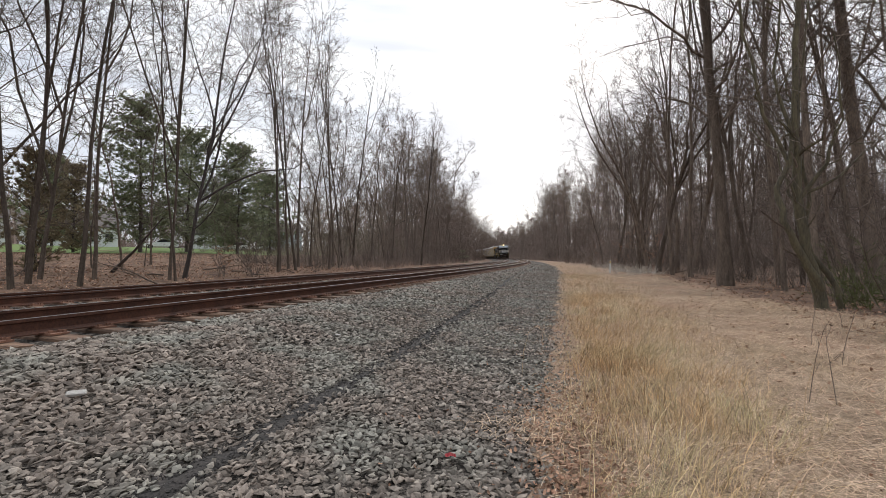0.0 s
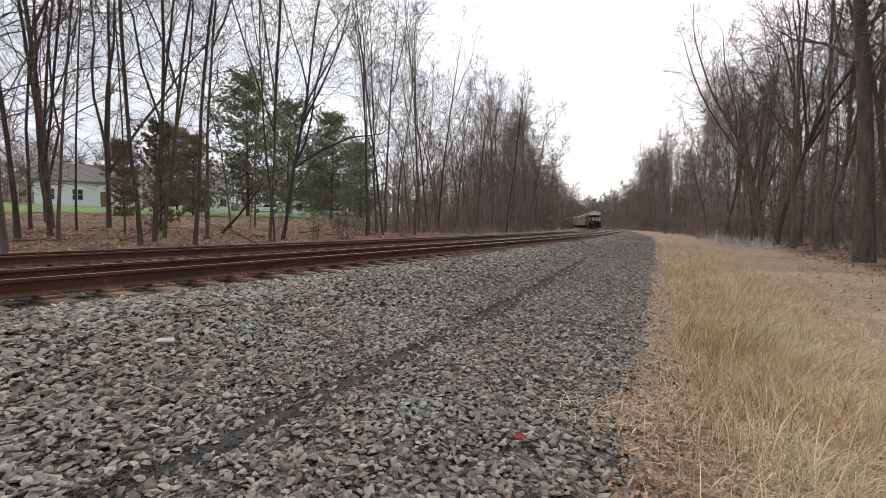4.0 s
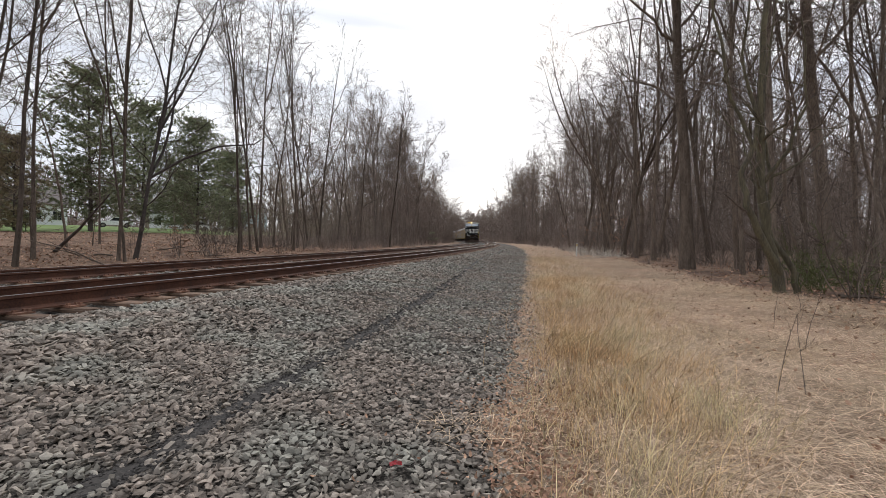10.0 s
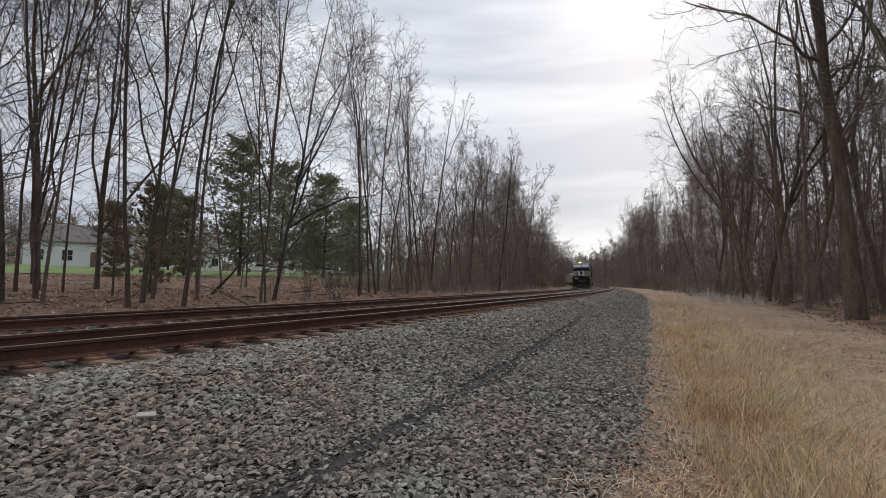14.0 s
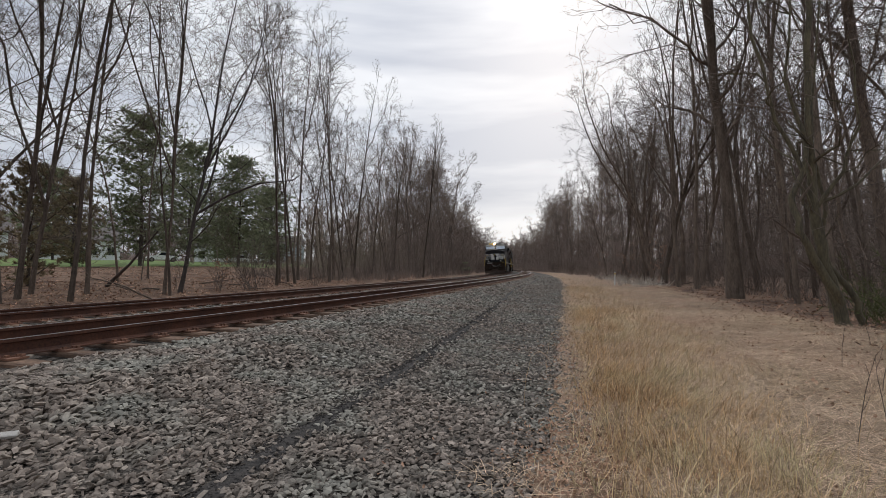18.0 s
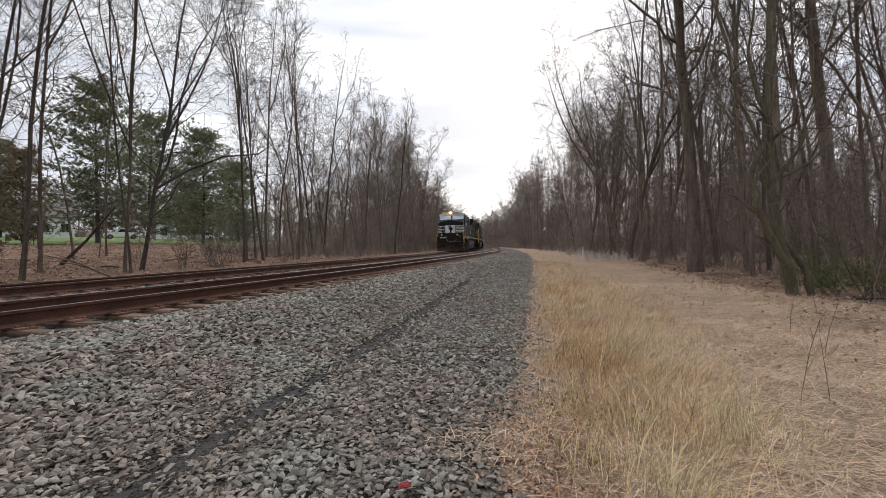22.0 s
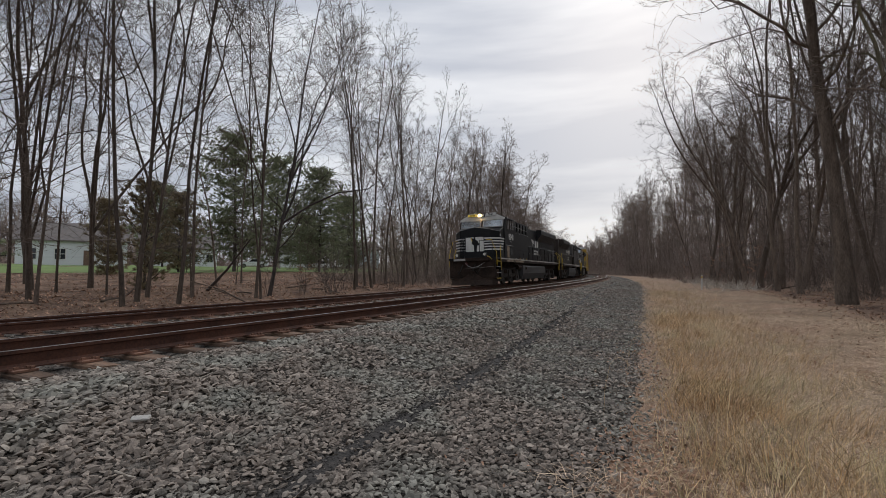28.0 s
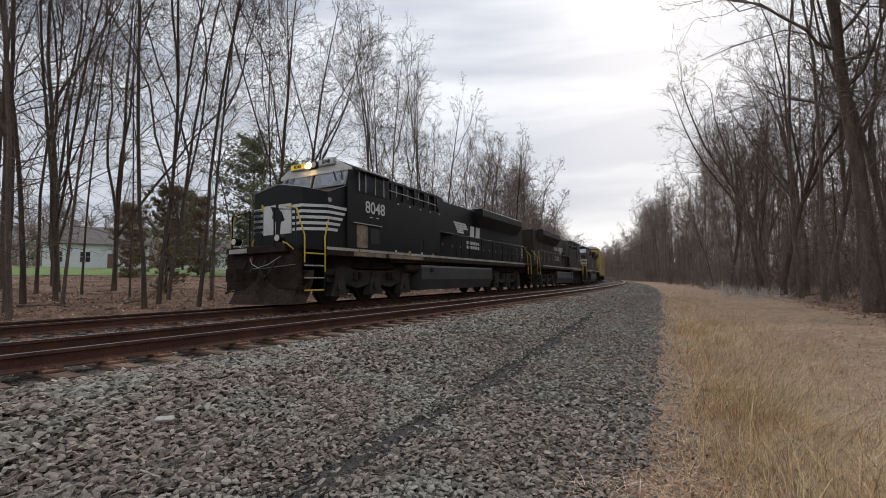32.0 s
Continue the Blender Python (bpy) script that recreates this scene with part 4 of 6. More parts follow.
M_SIDING = mat("white_siding", (0.74, 0.75, 0.76), (0.6, 0.61, 0.63), 1, 20, 0.7, bump=0.25, dist=0.02, stretch=(0.05, 0.05, 6))
M_SIDING_BLUE = mat("pale_blue_siding", (0.50, 0.58, 0.62), (0.40, 0.47, 0.52), 1, 20, 0.7, bump=0.25, dist=0.02, stretch=(0.05, 0.05, 6))
M_SIDING_BUFF = mat("buff_siding", (0.50, 0.44, 0.38), (0.40, 0.34, 0.29), 1, 20, 0.7, bump=0.25, dist=0.02, stretch=(0.05, 0.05, 6))
M_ROOF = mat("asphalt_shingle", (0.20, 0.175, 0.16), (0.12, 0.105, 0.10), 2, 25, 0.9, bump=0.4, dist=0.02)
M_DOOR = mat("painted_door", (0.20, 0.12, 0.08), None, 3, 25, 0.5)
M_RUBBER = mat("rubber", (0.03, 0.03, 0.03), None, 5, 30, 0.8)
M_CARWHITE = mat("white_car_paint", (0.80, 0.80, 0.80), (0.72, 0.72, 0.73), 2, 10, 0.25, bump=0)


def yard():
    def at(s, o):
        return on_line(s, o)[:2]
    house(*at(64, -74), 42, 13, 8, 3.4, M_SIDING, "low white house with a grey shingle roof", 1)
    house(*at(96, -66), 35, 12, 8, 3.4, M_SIDING, "low white house with a grey shingle roof", 1)
    house(*at(122, -64), 30, 11, 8, 5.4, M_SIDING_BLUE, "pale blue two-storey house with a grey roof")
    house(*at(38, -66), 48, 12, 8, 3.4, M_SIDING, "low white house with a grey shingle roof", 1)
    house(*at(13, -72), 55, 8, 8, 5.0, M_SIDING_BLUE, "pale blue two-storey house with a brown roof")
    house(*at(22, -100), 50, 15, 9, 4.2, M_SIDING_BUFF, "buff house with a brown shingle roof", 1)
    house(*at(-12, -84), 60, 12, 8, 4.2, M_SIDING_BUFF, "buff house with a brown shingle roof", 1)
    parked_car(*at(76, -49), 120, M_CARWHITE, "white car parked by the lawn")
    parked_car(*at(85, -49), 110, M_CARWHITE, "white car parked by the lawn")
    parked_car(*at(58, -50), 125, M_CARWHITE, "white car parked by the lawn")


yard()

# ---- the train ----
SPEED, LEAD = 4.10, 139.1                   # metres a second; where the leading coupler is at the start
PITCH, RACK = 22.2, 28.6                    # coupler to coupler: locomotives, car carriers


def pipe(name, parent, material, points, r, label="", sides=6):
    v, f = [], []
    tube(points, [r] * len(points), sides, v, f)
    ob = new(name, mesh_of(name, v, f, material, True))
    ob.parent = parent
    if label:
        tagged(ob, label)
    return ob


def drum(name, parent, material, centre, axis, r, depth, segments=20, r2=None, label=""):
    bm = bmesh.new()
    turn = {"x": (0, 90, 0), "y": (90, 0, 0), "z": (0, 0, 0)}[axis]
    bmesh.ops.create_cone(bm, cap_ends=True, segments=segments, radius1=r, radius2=r if r2 is None else r2, depth=depth, matrix=pose(*centre, *turn))
    return put(name, bm, material, parent, label)


def words(name, text, parent, material, m, size, label=""):
    """Raised lettering as a mesh of its own."""
    cu = bpy.data.curves.new(name, "FONT")
    cu.body, cu.size, cu.extrude, cu.align_x, cu.align_y = text, size, 0.004, "CENTER", "CENTER"
    cu.offset = size * 0.012
    tmp = new(name, cu)
    me = bpy.data.meshes.new_from_object(tmp.evaluated_get(bpy.context.evaluated_depsgraph_get()))
    bpy.data.objects.remove(tmp)
    bpy.data.curves.remove(cu)
    me.materials.clear()
    me.materials.append(material)
    ob = new(name, me)
    ob.parent = parent
    ob.matrix_basis = m
    if label:
        tagged(ob, label)
    return ob


def wheelset(parent, y, r=0.53):
    bm = bmesh.new()
    for sx in (-1, 1):
        for x, rr, w in ((0.755, r, 0.13), (0.70, r + 0.03, 0.03)):
            bmesh.ops.create_cone(bm, cap_ends=True, segments=28, radius1=rr, radius2=rr, depth=w, matrix=pose(sx * x, 0, 0, 0, 90, 0))
        for k in range(5):
            a = k * 1.257
            bmesh.ops.create_cone(bm, cap_ends=True, segments=6, radius1=0.035, radius2=0.035, depth=0.02, matrix=pose(sx * 0.825, math.cos(a) * r * 0.55, math.sin(a) * r * 0.55, 0, 90, 0))
    bmesh.ops.create_cone(bm, cap_ends=True, segments=10, radius1=0.1, radius2=0.1, depth=2.3, matrix=pose(0, 0, 0, 0, 90, 0))
    ob = put("wheelset", bm, M_WHEEL, parent, "dark steel wheels with bright treads")
    ob.location = (0, y, r)
    return ob


def truck(root, y, axles, gap, r=0.53, heavy=True):
    """A bogie: frames, journal boxes, springs, wheels."""
    t = new("truck")
    t.parent = root
    half = (axles - 1) * gap / 2
    for sx in (-1, 1):
        x0, x1 = (0.98, 1.2) if sx > 0 else (-1.2, -0.98)
        pts = [(-half - 0.5, 0.66), (-half - 0.5, 1.0), (-half + 0.3, 1.16)]
        pts += [(-half + gap * 0.5, 1.04), (half - gap * 0.5, 1.04)] if axles == 3 else [(0, 0.98)]
        pts += [(half - 0.3, 1.16), (half + 0.5, 1.0), (half + 0.5, 0.66), (half - 0.25, 0.62)]
        pts += [(half - gap / 2, 0.46), (0, 0.62), (-half + gap / 2, 0.46)] if axles == 3 else [(0.3, 0.42), (-0.3, 0.42)]
        pts += [(-half + 0.25, 0.62)]
        prism("side_frame", t, M_FRAME, [(p[0] + y, p[1]) for p in pts], "x", x0, x1)
        for k in range(axles):
            ay = y - half + k * gap
            prism("journal_box", t, M_FRAME, [(ay - 0.38, 0.24), (ay + 0.38, 0.24), (ay + 0.27, 0.6), (ay + 0.19, 0.96), (ay - 0.19, 0.96), (ay - 0.27, 0.6)], "x", sx * 1.0, sx * 1.27)
            drum("axle_cap", t, M_FRAME, (sx * 1.29, ay, 0.53), "x", 0.13, 0.06, 14)
        if heavy:
            for k in (-1, 1):
                for dy in (-0.14, 0.14):
                    drum("spring", t, M_DIRTY, (sx * 1.22, y + k * gap / 2 + dy, 0.86), "z", 0.085, 0.24, 10)
            slab("brake_cylinder", t, M_DIRTY, (sx * 1.2 - 0.1, sx * 1.2 + 0.1, y + half + 0.2, y + half + 0.62, 0.86, 1.06), bevel=0.03)
    slab("bolster", t, M_DIRTY, (-1.0, 1.0, y - 0.35, y + 0.35, 0.6, 1.0))
    for k in range(axles):
        wheelset(t, y - half + k * gap, r)


def coupler(root, y, d):
    c = slab("coupler", root, M_DIRTY, (-0.12, 0.12, min(y, y - d * 0.75), max(y, y - d * 0.75), 0.78, 0.98), (-0.2, 0.2, min(y, y - d * 0.22), max(y, y - d * 0.22), 0.72, 1.06), bevel=0.02)
    return c


def steps_and_grabs(root, y0, y1, lead):
    """Four treads cut into each corner, with bent yellow handrails."""
    for sx in (-1, 1):
        well = slab("step_well", root, M_BLACK, (sx * 0.95 - 0.03, sx * 0.95 + 0.03, y1, y0, 0.45, 1.62), (min(sx * 0.95, sx * 1.5), max(sx * 0.95, sx * 1.5), y1 - 0.05, y1, 0.42, 1.62))
        for k in range(4):
            z = 0.46 + k * 0.34
            tread = slab("tread", well, M_DIRTY, (min(sx * 0.96, sx * 1.48), max(sx * 0.96, sx * 1.48), y1, y0, z - 0.03, z))
            slab("tread_edge", well, M_YELLOW if k in (0, 3) else M_STEEL, (sx * 1.495 - 0.012, sx * 1.495 + 0.012, y1, y0, z - 0.035, z + 0.006))
        pipe("grab_rail", root, M_YELLOW, [(sx * 1.52, y1 - 0.02, 0.95), (sx * 1.52, y1 - 0.02, 1.95), (sx * 1.42, y1 - 0.3, 2.6), (sx * 1.3, y1 - 0.32, 2.66)], 0.022, "yellow bent grab rail")
        pipe("grab_rail", root, M_YELLOW, [(sx * 1.52, y0 + 0.02, 1.2), (sx * 1.52, y0 + 0.02, 1.95), (sx * 1.25, y0 + 0.06, 2.72), (sx * 0.9, y0 + 0.1, 2.78)], 0.022, "yellow bent grab rail")


def stripes(root, side, y_end):
    """White bands across the nose, swept back along its side and cut at a slant."""
    for k in range(5):
        z0 = 2.16 + k * 0.17
        z1 = z0 + 0.085
        cut = 0.11 * k
        slab("band_front", root, M_WHITE, (side * 0.62 if side > 0 else -1.0, 1.0 if side > 0 else -0.62, -1.552, -1.546, z0, z1))
        prism("band_corner", root, M_WHITE, [(side * 1.0, -1.548), (side * 1.0, -1.542), (side * 1.468, -2.09), (side * 1.458, -2.1)], "z", z0, z1)
        prism("band_side", root, M_WHITE, [(-2.1, z0), (-2.1, z1), (y_end - cut - 0.05, z1), (y_end - cut, z0)], "x", side * 1.462, side * 1.468)


def loco(number, grime, lead=False):
    """A six-axle freight locomotive; y points ahead, 0 at the front coupler, z from the rail."""
    root = new("locomotive")
    paint, under = (M_BLACK_GRIMY if grime else M_BLACK), M_DIRTY
    # frame and walkway
    slab("underframe", root, under, (-1.1, 1.1, -21.3, -1.1, 1.1, 1.6))
    slab("walkway", root, paint, (-1.5, 1.5, -21.45, -0.98, 1.58, 1.70))
    for sx in (-1, 1):
        slab("side_sill", root, under, (sx * 1.5 - 0.02, sx * 1.5 + 0.015, -20.1, -1.95, 1.44, 1.60))
        for k in range(12):
            a = -2.0 - k * 1.5
            slab("sill_stripe", root, M_WORNWHITE, (sx * 1.516 - 0.004, sx * 1.516 + 0.004, a - 1.46, a, 1.60, 1.685), label="worn white sill stripe")
        # equipment hung under the walkway
        slab("air_tank_box", root, under, (min(sx * 0.9, sx * 1.44), max(sx * 0.9, sx * 1.44), -8.6, -5.3, 1.32, 1.5), bevel=0.03)
        for k, (a, b) in enumerate(((-3.2, -4.9), (-5.1, -7.4))):
            slab("sill_box", root, M_RUSTY, (sx * 1.5 - 0.03, sx * 1.5 + 0.02, b, a, 1.46, 1.585), label="rust-stained box along the sill")
    # fuel tank
    prism("fuel_tank", root, M_TANK, [(-1.42, 1.28), (-1.45, 1.2), (-1.45, 0.72), (-1.3, 0.3), (1.3, 0.3), (1.45, 0.72), (1.45, 1.2), (1.42, 1.28)], "y", -14.7, -7.4)
    for sx in (-1, 1):
        slab("fuel_filler", root, under, (sx * 1.46 - 0.03, sx * 1.46 + 0.03, -8.3, -8.1, 1.0, 1.18))
        drum("air_reservoir", root, under, (sx * 1.25, -6.85, 1.15), "y", 0.16, 0.9, 14)
    truck(root, -4.65, 3, 1.83)
    truck(root, -17.55, 3, 1.83)
    coupler(root, 0.0, 1)
    coupler(root, -PITCH, -1)
    # nose
    bm = bmesh.new()
    low = [(-1.0, -1.55), (1.0, -1.55), (1.46, -2.1), (1.46, -3.1), (-1.46, -3.1), (-1.46, -2.1)]
    lo = [bm.verts.new((x, y, 1.7)) for x, y in low]
    tops = {(-1.0, -1.55): 3.42, (1.0, -1.55): 3.42, (1.46, -2.1): 3.31, (-1.46, -2.1): 3.31, (1.46, -3.1): 3.70, (-1.46, -3.1): 3.70}
    hi = [bm.verts.new((x * 0.985, y - 0.03, tops[(x, y)])) for x, y in low]
    ridge_f, ridge_b = bm.verts.new((0, -1.6, 3.60)), bm.verts.new((0, -3.1, 3.74))
    for i in range(6):
        j = (i + 1) % 6
        if i == 0:
            bm.faces.new((lo[0], lo[1], hi[1], ridge_f, hi[0]))
        elif i == 3:
            bm.faces.new((lo[3], lo[4], hi[4], ridge_b, hi[3]))
        else:
            bm.faces.new((lo[i], lo[j], hi[j], hi[i]))
    bm.faces.new((hi[0], ridge_f, hi[5]))
    bm.faces.new((ridge_f, hi[1], hi[2]))
    bm.faces.new((hi[5], ridge_f, ridge_b, hi[4]))
    bm.faces.new((ridge_f, hi[2], hi[3], ridge_b))
    nose = put("nose", bm, paint, root)
    for sx in (-1, 1):
        pipe("nose_edge", root, M_STEEL, [(sx * 0.04, -1.62, 3.61), (sx * 0.99, -1.58, 3.425), (sx * 1.44, -2.12, 3.315), (sx * 1.44, -3.0, 3.665)], 0.012, "pale trim line along the nose")
        drum("nose_grip", root, M_STEEL, (sx * 1.455, -2.2, 3.08), "x", 0.07, 0.03, 14)
    # cab: front wall leaning back, roof with sloped shoulders
    prism("cab_wall", root, paint, [(-2.92, 1.7), (-2.95, 3.62), (-3.13, 4.2), (-5.15, 4.27), (-5.15, 1.7)], "x", -1.5, 1.5)
    prism("cab_roof", root, paint, [(-1.53, 4.2), (-1.53, 4.29), (-0.95, 4.56), (0.95, 4.56), (1.53, 4.29), (1.53, 4.2)], "y", -5.2, -3.19)
    prism("roof_front", root, M_WHITE if lead else paint, [(-1.5, 4.17), (-1.5, 4.27), (-0.95, 4.54), (0.95, 4.54), (1.5, 4.27), (1.5, 4.17)], "y", -3.2, -3.05, "white-painted front of the cab roof")
    lean = math.degrees(math.atan2(0.18, 0.58))
    for sx in (-1, 1):
        w = slab("windscreen_frame", root, M_STEEL, (-0.68, 0.68, -0.02, 0.02, -0.25, 0.25))
        w.matrix_basis = pose(sx * 0.74, -3.02, 3.92, lean, 0, 0)
        g = slab("windscreen", w, M_WINDSCREEN, (-0.63, 0.63, 0.015, 0.03, -0.20, 0.21))
        pipe("wiper", w, M_RUBBER, [(sx * 0.1, 0.05, 0.27), (sx * 0.22, 0.06, 0.05), (sx * 0.3, 0.06, -0.1)], 0.014)
        pipe("wiper", w, M_RUBBER, [(sx * 0.4, 0.05, 0.27), (sx * 0.5, 0.06, 0.05), (sx * 0.56, 0.06, -0.1)], 0.014)
        # side windows and their visor
        frame_ = slab("side_window", root, M_BLACK, (sx * 1.5 - 0.012, sx * 1.5 + 0.012, -5.15, -3.48, 3.53, 4.2))
        for k, (a, b) in enumerate(((-3.53, -3.78), (-3.86, -4.30), (-4.38, -4.78), (-4.86, -5.1))):
            slab("pane", frame_, M_GLASS, (sx * 1.512 - 0.006, sx * 1.512 + 0.006, b, a, 3.58, 4.15))
            slab("mullion", frame_, M_STEEL, (sx * 1.516 - 0.012, sx * 1.516 + 0.012, a, a + 0.05, 3.55, 4.18), label="pale window post")
        prism("visor", root, M_STEEL, [(sx * 1.5, 4.235), (sx * 1.5, 4.265), (sx * 1.7, 4.21), (sx * 1.7, 4.19)], "y", -5.15, -3.5, "pale metal sun visor")
        slab("cab_door", root, M_RUSTY if lead else paint, (sx * 1.504 - 0.004, sx * 1.504 + 0.006, -3.92, -3.37, 1.74, 2.47), label="scuffed grey access panel")
        slab("louvre", root, M_RUBBER, (sx * 1.504 - 0.004, sx * 1.504 + 0.006, -4.57, -4.08, 1.9, 2.41))
        slab("ledge", root, M_STEEL, (sx * 1.52 - 0.02, sx * 1.52 + 0.02, -4.7, -3.2, 2.5, 2.53))
        if lead:
            words("road_number", number, root, M_WHITE, pose(sx * 1.512, -4.36, 3.07, 90, 0, 90 * sx), 0.55, "white painted road number")
        for k in range(2):
            slab("small_plate", root, M_WHITE, (sx * 1.508 - 0.003, sx * 1.508 + 0.003, -4.2 - 0.35 * k, -4.05 - 0.35 * k, 2.76, 2.79))
        slab("builder_plate", root, M_STEEL, (sx * 1.47 - 0.003, sx * 1.47 + 0.01, -3.25, -3.0, 1.86, 1.92))
    # number boards and headlight over the windscreens
    for sx in (-1, 1):
        cx = sx * 0.62
        brd = slab("number_board", root, M_STEEL, (cx - 0.33, cx + 0.33, -3.1, -2.96, 4.40, 4.62), bevel=0.03)
        slab("board_face", brd, M_BOARD_LIT if sx > 0 else M_WHITE, (cx - 0.29, cx + 0.29, -2.965, -2.955, 4.43, 4.59), label="lit number board" if sx > 0 else "white number board")
        if lead:
            words("board_number", number, brd, M_BLACK, pose(cx, -2.951, 4.51, 90, 0, 180), 0.17)
        else:
            slab("board_bar", brd, M_BLACK, (cx - 0.2, cx + 0.2, -2.955, -2.948, 4.46, 4.56))
    lamp = slab("headlight", root, M_BLACK, (-0.22, 0.22, -3.1, -2.95, 4.38, 4.60), bevel=0.03)
    for sx in (-1, 1):
        drum("lens", lamp, (M_LAMP if sx > 0 else M_LAMP_DIM) if lead else M_GLASS, (sx * 0.105, -2.94, 4.49), "y", 0.095, 0.04, 16, label="glowing headlight lens" if lead else "")
    # equipment box behind the cab, with recessed panels under the roof
    slab("electrical_cabinet", root, paint, (-1.47, 1.47, -9.0, -5.15, 1.7, 3.55))
    slab("cabinet_top", root, paint, (-1.3, 1.3, -9.0, -5.15, 3.55, 4.16))
    slab("cabinet_roof", root, paint, (-1.46, 1.46, -8.95, -5.12, 4.16, 4.24))
    for sx in (-1, 1):
        for k in range(5):
            a = -5.35 - k * 0.78
            slab("roof_post", root, paint, (sx * 1.44 - 0.03, sx * 1.44 + 0.03, a - 0.2, a, 3.55, 4.16))
            slab("pale_post", root, M_STEEL, (sx * 1.475 - 0.008, sx * 1.475 + 0.008, a - 0.34, a - 0.31, 3.7, 4.12))
            if k < 4:
                slab("vent", root, M_RUBBER, (sx * 1.31 - 0.01, sx * 1.31 + 0.01, a - 0.76, a - 0.24, 3.6, 4.1))
            slab("tag", root, M_WHITE, (sx * 1.472 - 0.003, sx * 1.472 + 0.003, a - 0.5, a - 0.4, 3.44, 3.48))
        pipe("cabinet_rail", root, M_STEEL, [(sx * 1.5, -5.2, 3.86), (sx * 1.5, -8.6, 3.80)], 0.015)
        slab("panel_line", root, M_RUBBER, (sx * 1.472 - 0.003, sx * 1.472 + 0.003, -8.9, -5.9, 2.3, 2.32))
        for k in range(3):
            slab("cabinet_door", root, paint, (sx * 1.472 - 0.004, sx * 1.472 + 0.008, -6.3 - k * 1.15, -5.25 - k * 1.15, 1.8, 2.26))
        for k in range(4):
            slab("sill_tag", root, M_YELLOW if k % 2 else M_WHITE, (sx * 1.51 - 0.01, sx * 1.51 + 0.012, -5.6 - k * 0.9, -5.5 - k * 0.9, 1.69, 1.76))
    # long hood
    prism("long_hood", root, paint, [(-1.12, 1.7), (-1.12, 4.2), (-1.09, 4.22), (1.09, 4.22), (1.12, 4.2), (1.12, 1.7)], "y", -20.9, -8.9)
    prism("hood_slope", root, paint, [(-10.8, 2.75), (-10.6, 3.05), (-9.25, 4.23), (-8.95, 4.23), (-8.95, 2.75)], "x", -1.42, 1.42)
    for sx in (-1, 1):
        for k in range(13):
            a = -9.0 - k * 0.9
            d = slab("hood_door", root, paint, (sx * 1.12 - 0.01, sx * 1.12 + 0.022, a - 0.84, a, 1.8, 3.05 if k > 3 else 2.6))
            slab("latch", d, M_STEEL, (sx * 1.145 - 0.008, sx * 1.145 + 0.008, a - 0.80, a - 0.76, 2.2, 2.3))
        # emblem: a plain white device and lettering as bars
        if not (grime and lead):
            ink = M_WORNWHITE if grime else M_WHITE
            for k in range(5):
                a, b = (-10.45 - 0.05 * k, -12.25 - 0.1 * k) if k < 3 else (-10.7 - 0.1 * k, -11.9 - 0.02 * k)
                z = 3.33 - 0.105 * k
                prism("emblem_bar", root, ink, [(a, z), (b, z), (b + 0.03, z + 0.088), (a + 0.03, z + 0.088)], "x", sx * 1.125, sx * 1.135, "white emblem bar")
            for a in (-12.65, -13.35):
                prism("emblem_block", root, ink, [(a, 2.80), (a - 0.5, 2.80), (a - 0.58, 3.36), (a - 0.14, 3.36)], "x", sx * 1.125, sx * 1.135, "white emblem block")
            for k in range(2):
                slab("lettering_bar", root, M_WORNWHITE if grime else M_WHITE, *[(sx * 1.15 - 0.004, sx * 1.15 + 0.004, -12.24 - 0.225 * j - 0.16, -12.24 - 0.225 * j, 2.43 - 0.22 * k, 2.58 - 0.22 * k) for j in range(7)])
        # walkway railing
        pipe("handrail", root, M_RAILPIPE if grime else paint, [(sx * 1.47, -8.95, 2.72), (sx * 1.47, -20.7, 2.72)], 0.022)
        for k in range(9):
            pipe("stanchion", root, M_RAILPIPE if grime else paint, [(sx * 1.47, -9.0 - k * 1.45, 1.7), (sx * 1.47, -9.0 - k * 1.45, 2.72)], 0.02)
    # radiator wings
    prism("radiator_wing", root, paint, [(-1.56, 3.92), (-1.56, 4.27), (-1.52, 4.3), (1.52, 4.3), (1.56, 4.27), (1.56, 3.92), (1.15, 3.42), (-1.15, 3.42)], "y", -19.7, -13.4)
    for sx in (-1, 1):
        slab("radiator_grille", root, M_RUBBER, (sx * 1.562 - 0.004, sx * 1.562 + 0.006, -19.5, -13.6, 3.97, 4.16))
    drum("exhaust_stack", root, M_DIRTY, (0, -12.4, 4.25), "z", 0.3, 0.25, 16)
    slab("roof_hatch", root, paint, (-0.7, 0.7, -12.0, -9.2, 4.18, 4.26), bevel=0.02)
    for k in range(2):
        drum("horn", root, M_STEEL, (-0.25 + 0.3 * k, -5.6, 4.4), "y", 0.05, 0.4, 10, 0.09)
    # rear platform
    for sx in (-1, 1):
        for k in range(4):
            slab("rear_band", root, M_WORNWHITE if grime else M_WHITE, (sx * 1.125 - 0.004, sx * 1.125 + 0.006, -20.85, -19.7, 2.05 + k * 0.17, 2.14 + k * 0.17))
        pipe("rear_rail", root, M_YELLOW, [(sx * 1.5, -20.75, 1.0), (sx * 1.5, -20.75, 2.0), (sx * 1.4, -20.75, 2.72)], 0.022, "yellow bent grab rail")
        pipe("rear_rail", root, M_YELLOW, [(sx * 1.5, -21.42, 1.0), (sx * 1.5, -21.42, 2.2), (sx * 1.1, -21.42, 2.72)], 0.022, "yellow bent grab rail")
